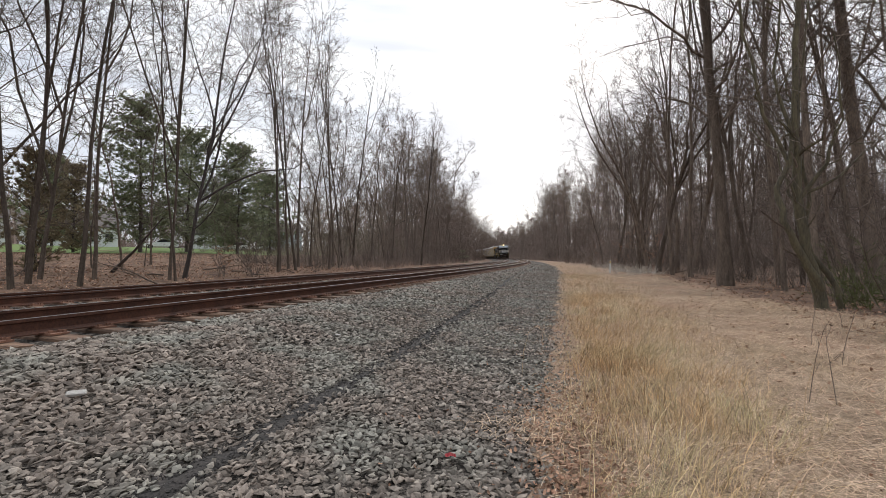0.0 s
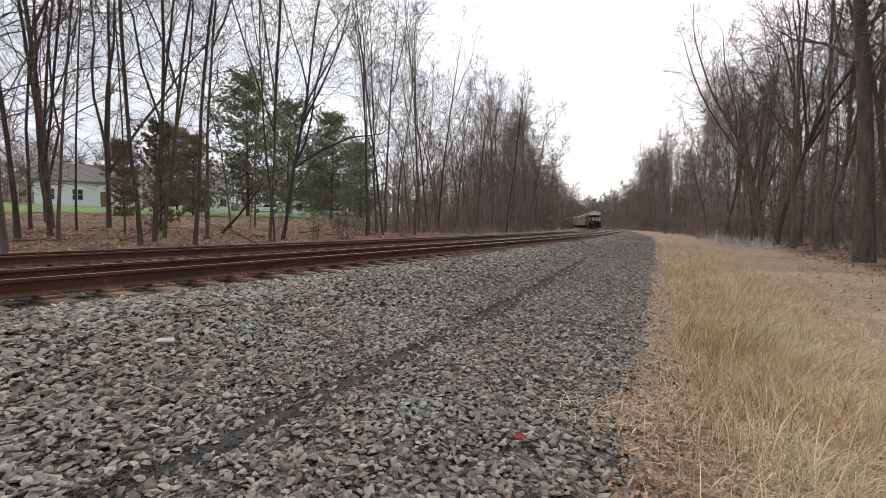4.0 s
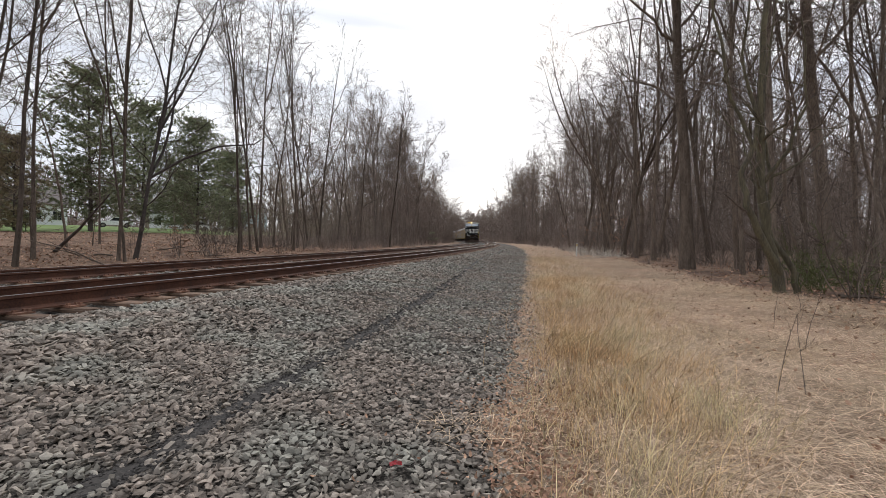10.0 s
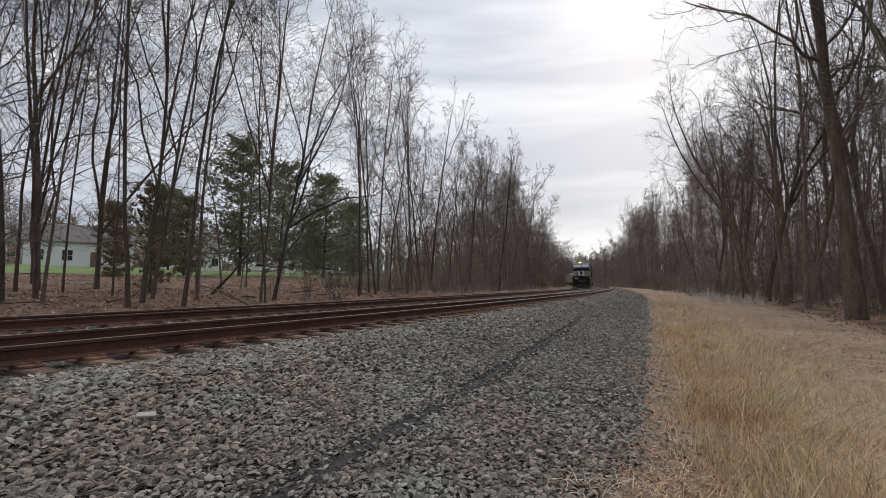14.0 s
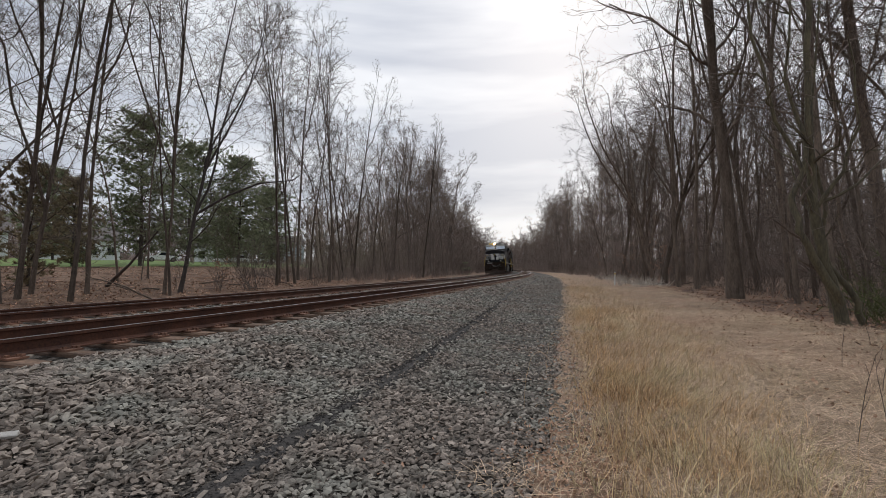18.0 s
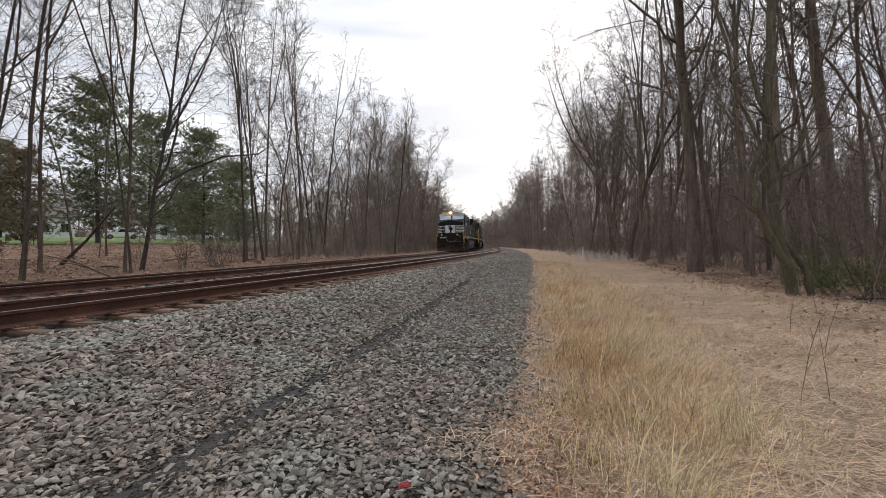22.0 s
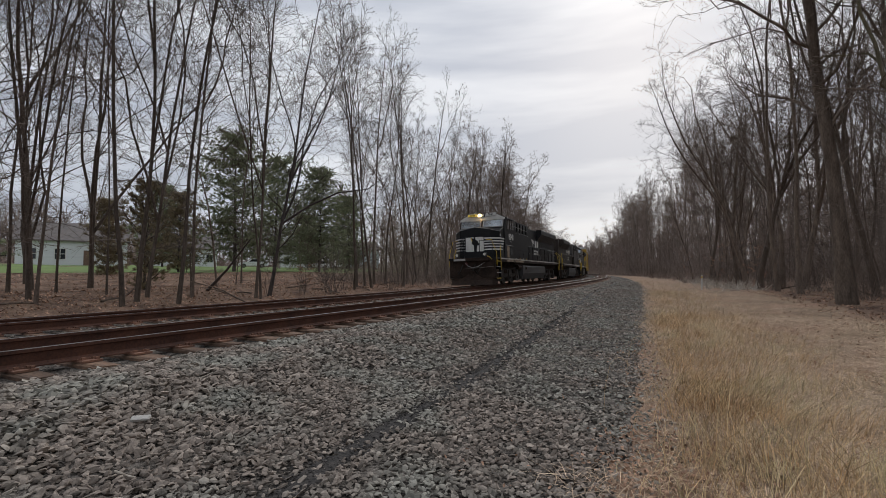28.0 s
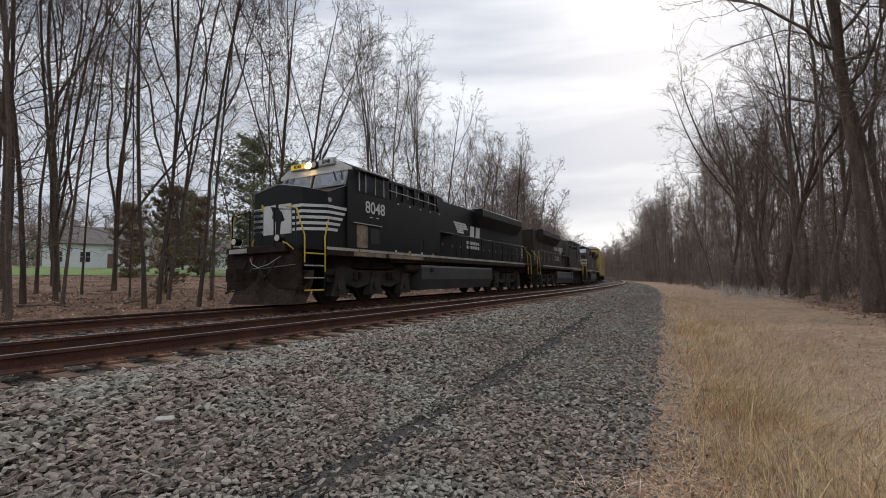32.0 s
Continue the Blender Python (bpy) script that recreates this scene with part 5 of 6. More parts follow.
        for k in range(4):
            slab("rear_tread", root, M_DIRTY, (min(sx * 0.96, sx * 1.48), max(sx * 0.96, sx * 1.48), -21.4, -20.8, 0.43 + k * 0.34, 0.46 + k * 0.34))
    for sx in (-1, 1):
        slab("hood_lamp", root, M_STEEL, (sx * 0.2 - 0.1, sx * 0.2 + 0.1, -20.96, -20.88, 3.6, 3.8))
    slab("rear_pilot", root, M_DIRTY, (-1.45, 1.45, -21.55, -21.42, 0.35, 1.58))
    # front platform
    slab("pilot_plate", root, M_DIRTY, (-1.45, 1.45, -1.12, -0.98, 0.5, 1.6))
    plough = bmesh.new()
    prof = [(-0.62, 0.08), (-0.8, 0.35), (-0.93, 0.75), (-0.97, 1.0)]
    rows = []
    for y, z in prof:
        rows.append([plough.verts.new((x, y - 0.3 * abs(x) / 1.5 - (0.25 if abs(x) > 1.3 else 0), z)) for x in (-1.5, -1.25, -0.5, 0, 0.5, 1.25, 1.5)])
    for a, b in zip(rows, rows[1:]):
        for i in range(6):
            plough.faces.new((a[i], a[i + 1], b[i + 1], b[i]))
    bmesh.ops.solidify(plough, geom=plough.faces[:], thickness=0.04)
    put("plough", plough, M_PLOUGH, root, "grimy dark steel snow plough")
    slab("anticlimber", root, M_DIRTY, (-1.15, 1.15, -1.0, -0.78, 1.5, 1.7), bevel=0.02)
    slab("platform_edge", root, M_STEEL, (0.35, 1.1, -0.78, -0.77, 1.53, 1.66), label="worn pale edge plate")
    steps_and_grabs(root, -1.15, -1.9, lead)
    for sx in (-1, 1):
        stripes(root, sx, -2.5)
        lamp = drum("ditch_light", root, M_BLACK, (sx * 0.88, -0.85, 1.88), "y", 0.115, 0.18, 18)
        drum("ditch_lens", lamp, M_LAMP_DIM if lead else M_GLASS, (sx * 0.88, -0.75, 1.88), "y", 0.085, 0.02, 18, label="pale ditch light lens")
        pipe("front_rail", root, M_BLACK, [(sx * 1.3, -1.02, 1.7), (sx * 1.3, -1.02, 2.66), (sx * 0.5, -1.0, 2.74)], 0.022)
        pipe("front_rail", root, M_BLACK, [(sx * 0.5, -1.0, 1.7), (sx * 0.5, -1.0, 2.74)], 0.022)
        # nose panels with a dark emblem between them
        slab("nose_panel", root, M_WHITE, (min(sx * 0.06, sx * 0.58), max(sx * 0.06, sx * 0.58), -1.556, -1.546, 2.1, 2.98), label="white nose panel")
    prism("nose_emblem", root, M_BLACK, [(-0.12, 2.1), (0.05, 2.1), (0.02, 2.45), (0.2, 2.6), (0.16, 2.75), (0.26, 2.95), (0.02, 2.9), (-0.2, 2.75), (-0.32, 2.5), (-0.16, 2.45)], "y", -1.546, -1.536, "dark emblem on the white nose panel")
    slab("nose_door", root, M_BLACK, (0.64, 0.98, -1.56, -1.546, 1.75, 2.9))
    for k in range(4):
        x = -0.6 + 0.4 * k
        pipe("air_hose", root, M_RUBBER, [(x, -0.98, 1.3), (x + 0.08, -0.8, 0.95), (x + 0.2, -0.76, 0.76), (x + 0.28, -0.84, 0.9)], 0.028)
    pipe("cable", root, M_STEEL, [(-0.8, -0.97, 1.4), (-0.45, -0.82, 1.17), (-0.1, -0.78, 1.1), (0.2, -0.82, 1.22), (0.45, -0.97, 1.42)], 0.013, "pale looped cable")
    pipe("uncoupling_lever", root, M_RAILPIPE, [(-1.35, -0.96, 1.15), (-0.3, -0.88, 1.08), (0.3, -0.88, 1.08)], 0.013)
    pipe("hose_loop", root, M_YELLOW, [(-0.95, -0.95, 1.55), (-1.05, -0.8, 1.78), (-1.15, -0.85, 1.72), (-1.3, -1.05, 1.5)], 0.02, "yellow looped hose")
    drum("brake_drum", root, M_RUST_RED, (0.35, -0.96, 1.36), "y", 0.09, 0.05, 12, label="dull red end cap")
    slab("cab_pipe", root, M_YELLOW, (-0.04, 0.0, -1.02, -0.98, 2.70, 2.9))
    return root


def car_carrier():
    """A tall covered car for motor vehicles, with a paneled yellow side."""
    root = new("car_carrier")
    slab("floor_frame", root, M_DIRTY, (-1.45, 1.45, -27.9, -0.7, 0.95, 1.25))
    for sx in (-1, 1):
        for k in range(14):
            a = -0.85 - k * 1.93
            slab("side_panel", root, M_PANEL, (sx * 1.48 - 0.03, sx * 1.48 + 0.03, a - 1.85, a, 1.25, 5.15))
            slab("side_post", root, M_CARRIER, (sx * 1.5 - 0.05, sx * 1.5 + 0.05, a - 1.93, a - 1.85, 1.1, 5.25))
        slab("roof_rail", root, M_GALV, (sx * 1.48 - 0.06, sx * 1.48 + 0.06, -27.9, -0.75, 5.15, 5.3))
    prism("roof", root, M_GALV, [(-1.5, 5.28), (-1.0, 5.62), (0, 5.75), (1.0, 5.62), (1.5, 5.28)], "y", -27.9, -0.75, "pale galvanised arched roof")
    for y in (-0.78, -27.87):
        for sx in (-1, 1):
            slab("end_door", root, M_CARRIER, (min(sx * 0.02, sx * 1.48), max(sx * 0.02, sx * 1.48), y - 0.04, y + 0.04, 1.25, 5.2))
    truck(root, -4.0, 2, 1.75, 0.46, False)
    truck(root, -24.6, 2, 1.75, 0.46, False)
    coupler(root, 0.0, 1)
    coupler(root, -RACK, -1)
    return tagged(root, "tall covered car carrier, yellow ends and zinc sides", "freight car", "car carriers of the train")


M_BLACK_GRIMY = mat("grimy_black_paint", (0.052, 0.041, 0.034), (0.017, 0.014, 0.012), 1.0, 12, 0.65, bump=0.1, dist=0.004, spec=0.2)
M_RAILPIPE = mat("weathered_pipe", (0.20, 0.18, 0.15), (0.10, 0.085, 0.07), 3, 20, 0.7)
M_PLOUGH = mat("dusty_plough", (0.135, 0.095, 0.075), (0.04, 0.029, 0.024), 1.5, 14, 0.8, bump=0.2, dist=0.006, spec=0.2)
M_STEEL = mat("pale_metal", (0.42, 0.41, 0.39), (0.28, 0.27, 0.26), 5, 40, 0.5, 0.2, bump=0.05, dist=0.002)
M_WORNWHITE = mat("worn_white_paint", (0.50, 0.47, 0.42), (0.20, 0.17, 0.14), 1.5, 16, 0.6, bump=0.08, dist=0.002)
M_RUSTY = mat("rusty_panel", (0.34, 0.25, 0.16), (0.09, 0.065, 0.05), 3, 22, 0.75, bump=0.2, dist=0.003)
M_TANK = mat("tank_paint", (0.075, 0.073, 0.072), (0.042, 0.04, 0.038), 1.2, 14, 0.5, bump=0.08, dist=0.004, spec=0.3)
M_WHEEL = mat("wheel_steel", (0.07, 0.055, 0.047), (0.03, 0.025, 0.022), 4, 30, 0.6, 0.5, bump=0.15, dist=0.003)
M_CARRIER = mat("faded_yellow_paint", (0.50, 0.335, 0.055), (0.38, 0.235, 0.05), 0.6, 9, 0.6, bump=0.3, dist=0.02, stretch=(1, 9, 0.4))
M_PANEL = mat("weathered_zinc", (0.40, 0.39, 0.37), (0.24, 0.225, 0.21), 0.6, 9, 0.6, 0.1, bump=0.3, dist=0.02, stretch=(1, 9, 0.4))
M_GALV = mat("galvanised_sheet", (0.62, 0.63, 0.64), (0.45, 0.46, 0.47), 1, 12, 0.45, 0.3, bump=0.1, dist=0.01)
M_RUST_RED = mat("dull_red", (0.16, 0.04, 0.04), (0.07, 0.025, 0.025), 5, 30, 0.7)
M_LAMP = glow("headlight_glow", (1.0, 0.58, 0.20), 120.0)
M_LAMP_DIM = glow("lamp_lens", (0.55, 0.53, 0.47), 0.05)
M_BOARD_LIT = glow("lit_board", (0.80, 0.58, 0.08), 0.3)

TRAIN = []                                  # thing, start of its front end on the line, length, faces backwards
TRAIN.append((tagged(loco("8048", False, True), "clean black diesel locomotive with white nose bands and lit headlight", "locomotive", "locomotives of the train"), LEAD, PITCH, False))
TRAIN.append((tagged(loco("8048", True), "grimy black diesel locomotive running hood first", "locomotive", "locomotives of the train"), LEAD + PITCH, PITCH, True))
TRAIN.append((tagged(loco("8048", True), "grimy black diesel locomotive behind the second", "locomotive", "locomotives of the train"), LEAD + 2 * PITCH, PITCH, False))
for k in range(4):
    TRAIN.append((car_carrier(), LEAD + 3 * PITCH + k * RACK, RACK, False))


def ride(s, length, back):
    """The pose of a vehicle whose leading end is at s; it leans with the track."""
    h = length / 2
    x, y, a = on_line(s + h)
    m = Matrix.Translation((x, y, -0.062)) @ pose(0, 0, 0, 0, 0, math.degrees(a) + 90) @ pose(0, 0, 0, 0, 1.2, 0)
    return m @ (pose(0, 0, 0, 0, 0, 180) if back else pose(0, 0, 0)) @ Matrix.Translation((0, h, 0))


# ---- ties, plates and spikes ----
def tie_mesh(rng, length=2.6):
    bm = bmesh.new()
    w, h = 0.115, 0.17
    n = 7
    rings = []
    for i in range(n):
        x = -length / 2 + length * i / (n - 1)
        j = [rng.uniform(-0.008, 0.008) for _ in range(8)]
        e = 0.012 if i in (0, n - 1) else 0
        rings.append([bm.verts.new((x + j[6] * (2 if e else 0), y, z)) for y, z in ((-w + e, -h), (w - e, -h), (w - e + j[0], -0.02 - e), (w - 0.02 - e, j[1] - e), (0.01, -0.004 + j[2] - e), (-w + 0.02 + e, j[3] - e), (-w + e + j[4], -0.02 - e))])
    for a, b in zip(rings, rings[1:]):
        for k in range(7):
            bm.faces.new((a[k], a[(k + 1) % 7], b[(k + 1) % 7], b[k]))
    bm.faces.new(rings[0])
    bm.faces.new(rings[-1])
    bmesh.ops.recalc_face_normals(bm, faces=bm.faces)
    me = bpy.data.meshes.new("tie")
    bm.to_mesh(me)
    bm.free()
    me.materials.append(M_TIE)
    return me


def plate_mesh():
    bm = bmesh.new()
    box(bm, -0.19, 0.19, -0.098, 0.098, -0.022, 0.0)
    box(bm, -0.085, -0.07, -0.098, 0.098, 0.0, 0.014)
    box(bm, 0.07, 0.085, -0.098, 0.098, 0.0, 0.014)
    for x, y in ((0.094, 0.05), (0.094, -0.05), (-0.094, -0.05), (0.15, 0.06), (-0.15, -0.06)):
        box(bm, x - 0.017, x + 0.017, y - 0.017, y + 0.017, 0.0, 0.028)
    bmesh.ops.recalc_face_normals(bm, faces=bm.faces)
    me = bpy.data.meshes.new("tie_plate")
    bm.to_mesh(me)
    bm.free()
    me.materials.append(M_PLATE)
    return me


def ties():
    rng = random.Random(21)
    shapes = [tie_mesh(rng) for _ in range(6)]
    plate = plate_mesh()
    for name, mid, rails, s1, label in (("near_track", 4.31, (0, 1), 70, "wooden ties and steel plates of the near track"), ("far_track", 0.0, (2, 3), 60, "wooden ties and steel plates of the far track")):
        root = tagged(new(name), label, "track", kind="structure")
        s, rest_v, rest_f = -9.0, [], []
        while s < s1 + 80:
            o = mid + rng.uniform(-0.07, 0.07)
            x, y, h = on_line(s, o)
            z = (Z_RAILS[rails[0]] + Z_RAILS[rails[1]]) / 2 - 0.205
            m = pose(x, y, z - 0.004, 0, -1.25, math.degrees(h) - 90 + rng.uniform(-1.3, 1.3))
            if s < s1:
                t = new("tie", shapes[rng.randrange(6)])
                t.parent, t.matrix_basis = root, m
                for r in rails:
                    if s < 26 or r in (0,):
                        px, py, ph = on_line(s, O_RAILS[r])
                        p = new("tie_plate", plate)
                        p.parent, p.matrix_basis = root, pose(px, py, Z_RAILS[r] - 0.187, 0, -1.25, math.degrees(ph) - 90)
            else:
                i = len(rest_v)
                rest_v += [tuple(m @ Vector(c)) for c in ((-1.3, -0.115, -0.17), (1.3, -0.115, -0.17), (1.3, 0.115, -0.17), (-1.3, 0.115, -0.17), (-1.3, -0.115, 0), (1.3, -0.115, 0), (1.3, 0.115, 0), (-1.3, 0.115, 0))]
                rest_f += [tuple(i + k for k in q) for q in ((4, 5, 6, 7), (0, 1, 5, 4), (1, 2, 6, 5), (2, 3, 7, 6), (3, 0, 4, 7))]
            s += 0.545 + rng.uniform(-0.03, 0.03)
        ob = tagged(new("far_ties", mesh_of("far_ties", rest_v, rest_f, M_TIE)), kind="stuff")
        ob.parent = root


ties()


# ---- stones ----
def stone_shapes(n, seed):
    """Angular broken stones as arrays of corners and triangles."""
    rng = random.Random(seed)
    out = []
    for _ in range(n):
        bm = bmesh.new()
        sx, sy, sz = rng.uniform(0.9, 1.4), rng.uniform(0.6, 0.9), rng.uniform(0.28, 0.46)
        for _ in range(12):
            d = Vector((rng.gauss(0, 1), rng.gauss(0, 1), rng.gauss(0, 1))).normalized() * rng.uniform(0.8, 1.0)
            bm.verts.new((d.x * sx, d.y * sy, d.z * sz))
        bmesh.ops.convex_hull(bm, input=bm.verts[:])
        bmesh.ops.delete(bm, geom=[v for v in bm.verts if not v.link_faces], context="VERTS")
        bmesh.ops.triangulate(bm, faces=bm.faces[:])
        bm.verts.index_update()
        out.append((np.array([v.co[:] for v in bm.verts]), np.array([[v.index for v in f.verts] for f in bm.faces])))
        bm.free()
    return out


def scatter(name, shapes, places, sizes, tilt, material, label, category, seed, sink=0.25, squash=1.0):
    """Many small pieces as ONE object: places are arrays of x, y, z."""
    rng = np.random.default_rng(seed)
    vs, fs, base = [], [], 0
    kind = rng.integers(0, len(shapes), len(places))
    for k, (sv, sf) in enumerate(shapes):
        pick = np.where(kind == k)[0]
        if not len(pick):
            continue
        n = len(pick)
        a, b, c = rng.uniform(0, 6.283, n), rng.normal(0, tilt, n), rng.normal(0, tilt, n)
        ca, sa, cb, sb, cc, sc = np.cos(a), np.sin(a), np.cos(b), np.sin(b), np.cos(c), np.sin(c)
        m = np.empty((n, 3, 3))
        m[:, 0] = np.stack([ca * cb, ca * sb * sc - sa * cc, ca * sb * cc + sa * sc], -1)
        m[:, 1] = np.stack([sa * cb, sa * sb * sc + ca * cc, sa * sb * cc - ca * sc], -1)
        m[:, 2] = np.stack([-sb, cb * sc, cb * cc], -1)
        p = places[pick] - np.array([0, 0, 1.0]) * (sizes[pick] * sink)[:, None]
        v = np.einsum("nij,kj->nki", m, sv * np.array([1, 1, squash])) * sizes[pick][:, None, None] + p[:, None, :]
        f = sf[None] + (np.arange(n) * len(sv))[:, None, None] + base
        base += n * len(sv)
        vs.append(v.reshape(-1, 3))
        fs.append(f.reshape(-1, sf.shape[1]))
    v, f = np.concatenate(vs), np.concatenate(fs)
    me = bpy.data.meshes.new(name)
    k = f.shape[1]
    me.vertices.add(len(v))
    me.vertices.foreach_set("co", v.ravel())
    me.loops.add(f.size)
    me.loops.foreach_set("vertex_index", f.ravel())
    me.polygons.add(len(f))
    me.polygons.foreach_set("loop_start", np.arange(len(f)) * k)
    me.polygons.foreach_set("loop_total", np.full(len(f), k))
    me.materials.append(material)
    me.update(calc_edges=True)
    me.validate()
    me.shade_flat()
    return tagged(new(name, me), label, category, kind="stuff")


def strip(rng, n, s0, s1, o0, o1, lift=0.0):
    """Random places along the line; o0 and o1 may follow s."""
    s = rng.uniform(s0, s1, n)
    lo = o0(s) if callable(o0) else np.full(n, o0)
    hi = o1(s) if callable(o1) else np.full(n, o1)
    o = lo + (hi - lo) * rng.random(n)
    p = np.array([on_line(a, b)[:2] for a, b in zip(s, o)])
    return np.column_stack([p, ground_z(p[:, 0], p[:, 1]) + lift]), s, o


def ballast():
    rng = np.random.default_rng(3)
    shapes = stone_shapes(14, 4)
    parts = [strip(rng, n, s0, s1, 5.62, lambda s: edge_o(s) + 0.12) for n, s0, s1 in ((19000, -0.5, 4.5), (27000, -1.5, 7.5), (15000, 7.5, 16), (10000, 16, 34), (4500, 34, 60))]
    parts += [strip(rng, 3500, -7, -1.5, 5.62, 8.0), strip(rng, 6500, -7, -1.3, 7.8, edge_o), strip(rng, 3000, -16, -7, 5.62, edge_o), strip(rng, 2600, -6, 22, 0.95, 3.4), strip(rng, 1400, -6, 16, 3.75, 4.9), strip(rng, 500, 22, 40, 0.95, 3.4)]
    p, s, o = (np.concatenate([q[i] for q in parts]) for i in range(3))
    size = rng.uniform(0.022, 0.046, len(p)) * np.interp(s, [0, 12, 30, 60], [1, 1.15, 1.5, 1.9])
    p[:, :2] += rng.normal(0, 0.11, (len(p), 2)) * (o > 9.2)[:, None]
    size *= np.interp(o, [5.6, 7.4, 8.6, 11], [1.32, 1.05, 0.78, 0.72])
    keep = rng.random(len(p)) > 0.93 * np.exp(-((o - rut(s) - 0.05 * wave(s, s * 0 + 7, 0.3)) / (0.105 + 0.03 * wave(s, s * 0, 0.5))) ** 2) * np.clip(0.95 + 0.4 * wave(s, s * 0 + 5, 0.7), 0, 1) * (o > 6.2)
    p[:, 2] += rng.uniform(-0.020, 0.026, len(p)) * np.interp(o, [7, 9], [1.25, 0.7])
    p, size = p[keep], size[keep]
    scatter("ballast_stones", shapes, p, size, 0.36, M_STONE, "loose grey angular ballast stones", "stones", 5, sink=-0.05)
    # fine dark grit ground down in the wheel rut
    s = rng.uniform(-1.5, 16, 9000)
    o = rut(s) + rng.normal(0, 0.085, len(s))
    p = np.array([on_line(a, b)[:2] for a, b in zip(s, o)])
    p = np.column_stack([p, ground_z(p[:, 0], p[:, 1]) + 0.006])
    scatter("rut_grit", shapes, p, rng.uniform(0.007, 0.019, len(p)), 0.4, M_GRIT, "fine dark grit in the wheel rut", "grit", 6, sink=0.0)


ballast()


def blades(name, places, heights, lean, material, label, seed, width=0.0035, rise=1.0, drift=0.7):
    """Bent grass blades as ONE object: two quads and a tip each."""
    rng = np.random.default_rng(seed)
    n = len(places)
    a = rng.uniform(0, 6.283, n)
    side = np.stack([np.cos(a), np.sin(a), np.zeros(n)], -1) * (width * rng.uniform(0.7, 1.5, n))[:, None]
    turn = 3.1 * wave(places[:, 0], places[:, 1], 0.8) + 1.2 * wave(places[:, 0], places[:, 1], 0.23)
    d = rng.normal(0, lean * (1 - 0.4 * drift), (n, 2)) + np.stack([np.cos(turn), np.sin(turn)], -1) * (lean * drift) + np.array([0.08, -0.06])
    bend = np.concatenate([d, np.zeros((n, 1))], 1)
    up = np.array([0, 0, rise])
    h = heights[:, None]
    p0 = places
    p1 = p0 + h * (up * 0.5 + bend * 0.35)
    p2 = p1 + h * (up * 0.32 + bend * 0.75)
    p3 = p2 + h * (up * 0.02 + bend * 0.8)
    v = np.stack([p0 - side, p0 + side, p1 - side, p1 + side, p2 - side * 0.7, p2 + side * 0.7, p3], 1).reshape(-1, 3)
    k = (np.arange(n) * 7)[:, None]
    tri = np.concatenate([k + np.array([q]) for q in ([0, 1, 3], [0, 3, 2], [2, 3, 5], [2, 5, 4], [4, 5, 6])], 0)
    me = bpy.data.meshes.new(name)
    me.vertices.add(len(v))
    me.vertices.foreach_set("co", v.ravel())
    me.loops.add(tri.size)
    me.loops.foreach_set("vertex_index", tri.ravel())
    me.polygons.add(len(tri))
    me.polygons.foreach_set("loop_start", np.arange(len(tri)) * 3)
    me.polygons.foreach_set("loop_total", np.full(len(tri), 3))
    me.materials.append(material)
    me.update(calc_edges=True)
    return tagged(new(name, me), label, "grass", kind="stuff")


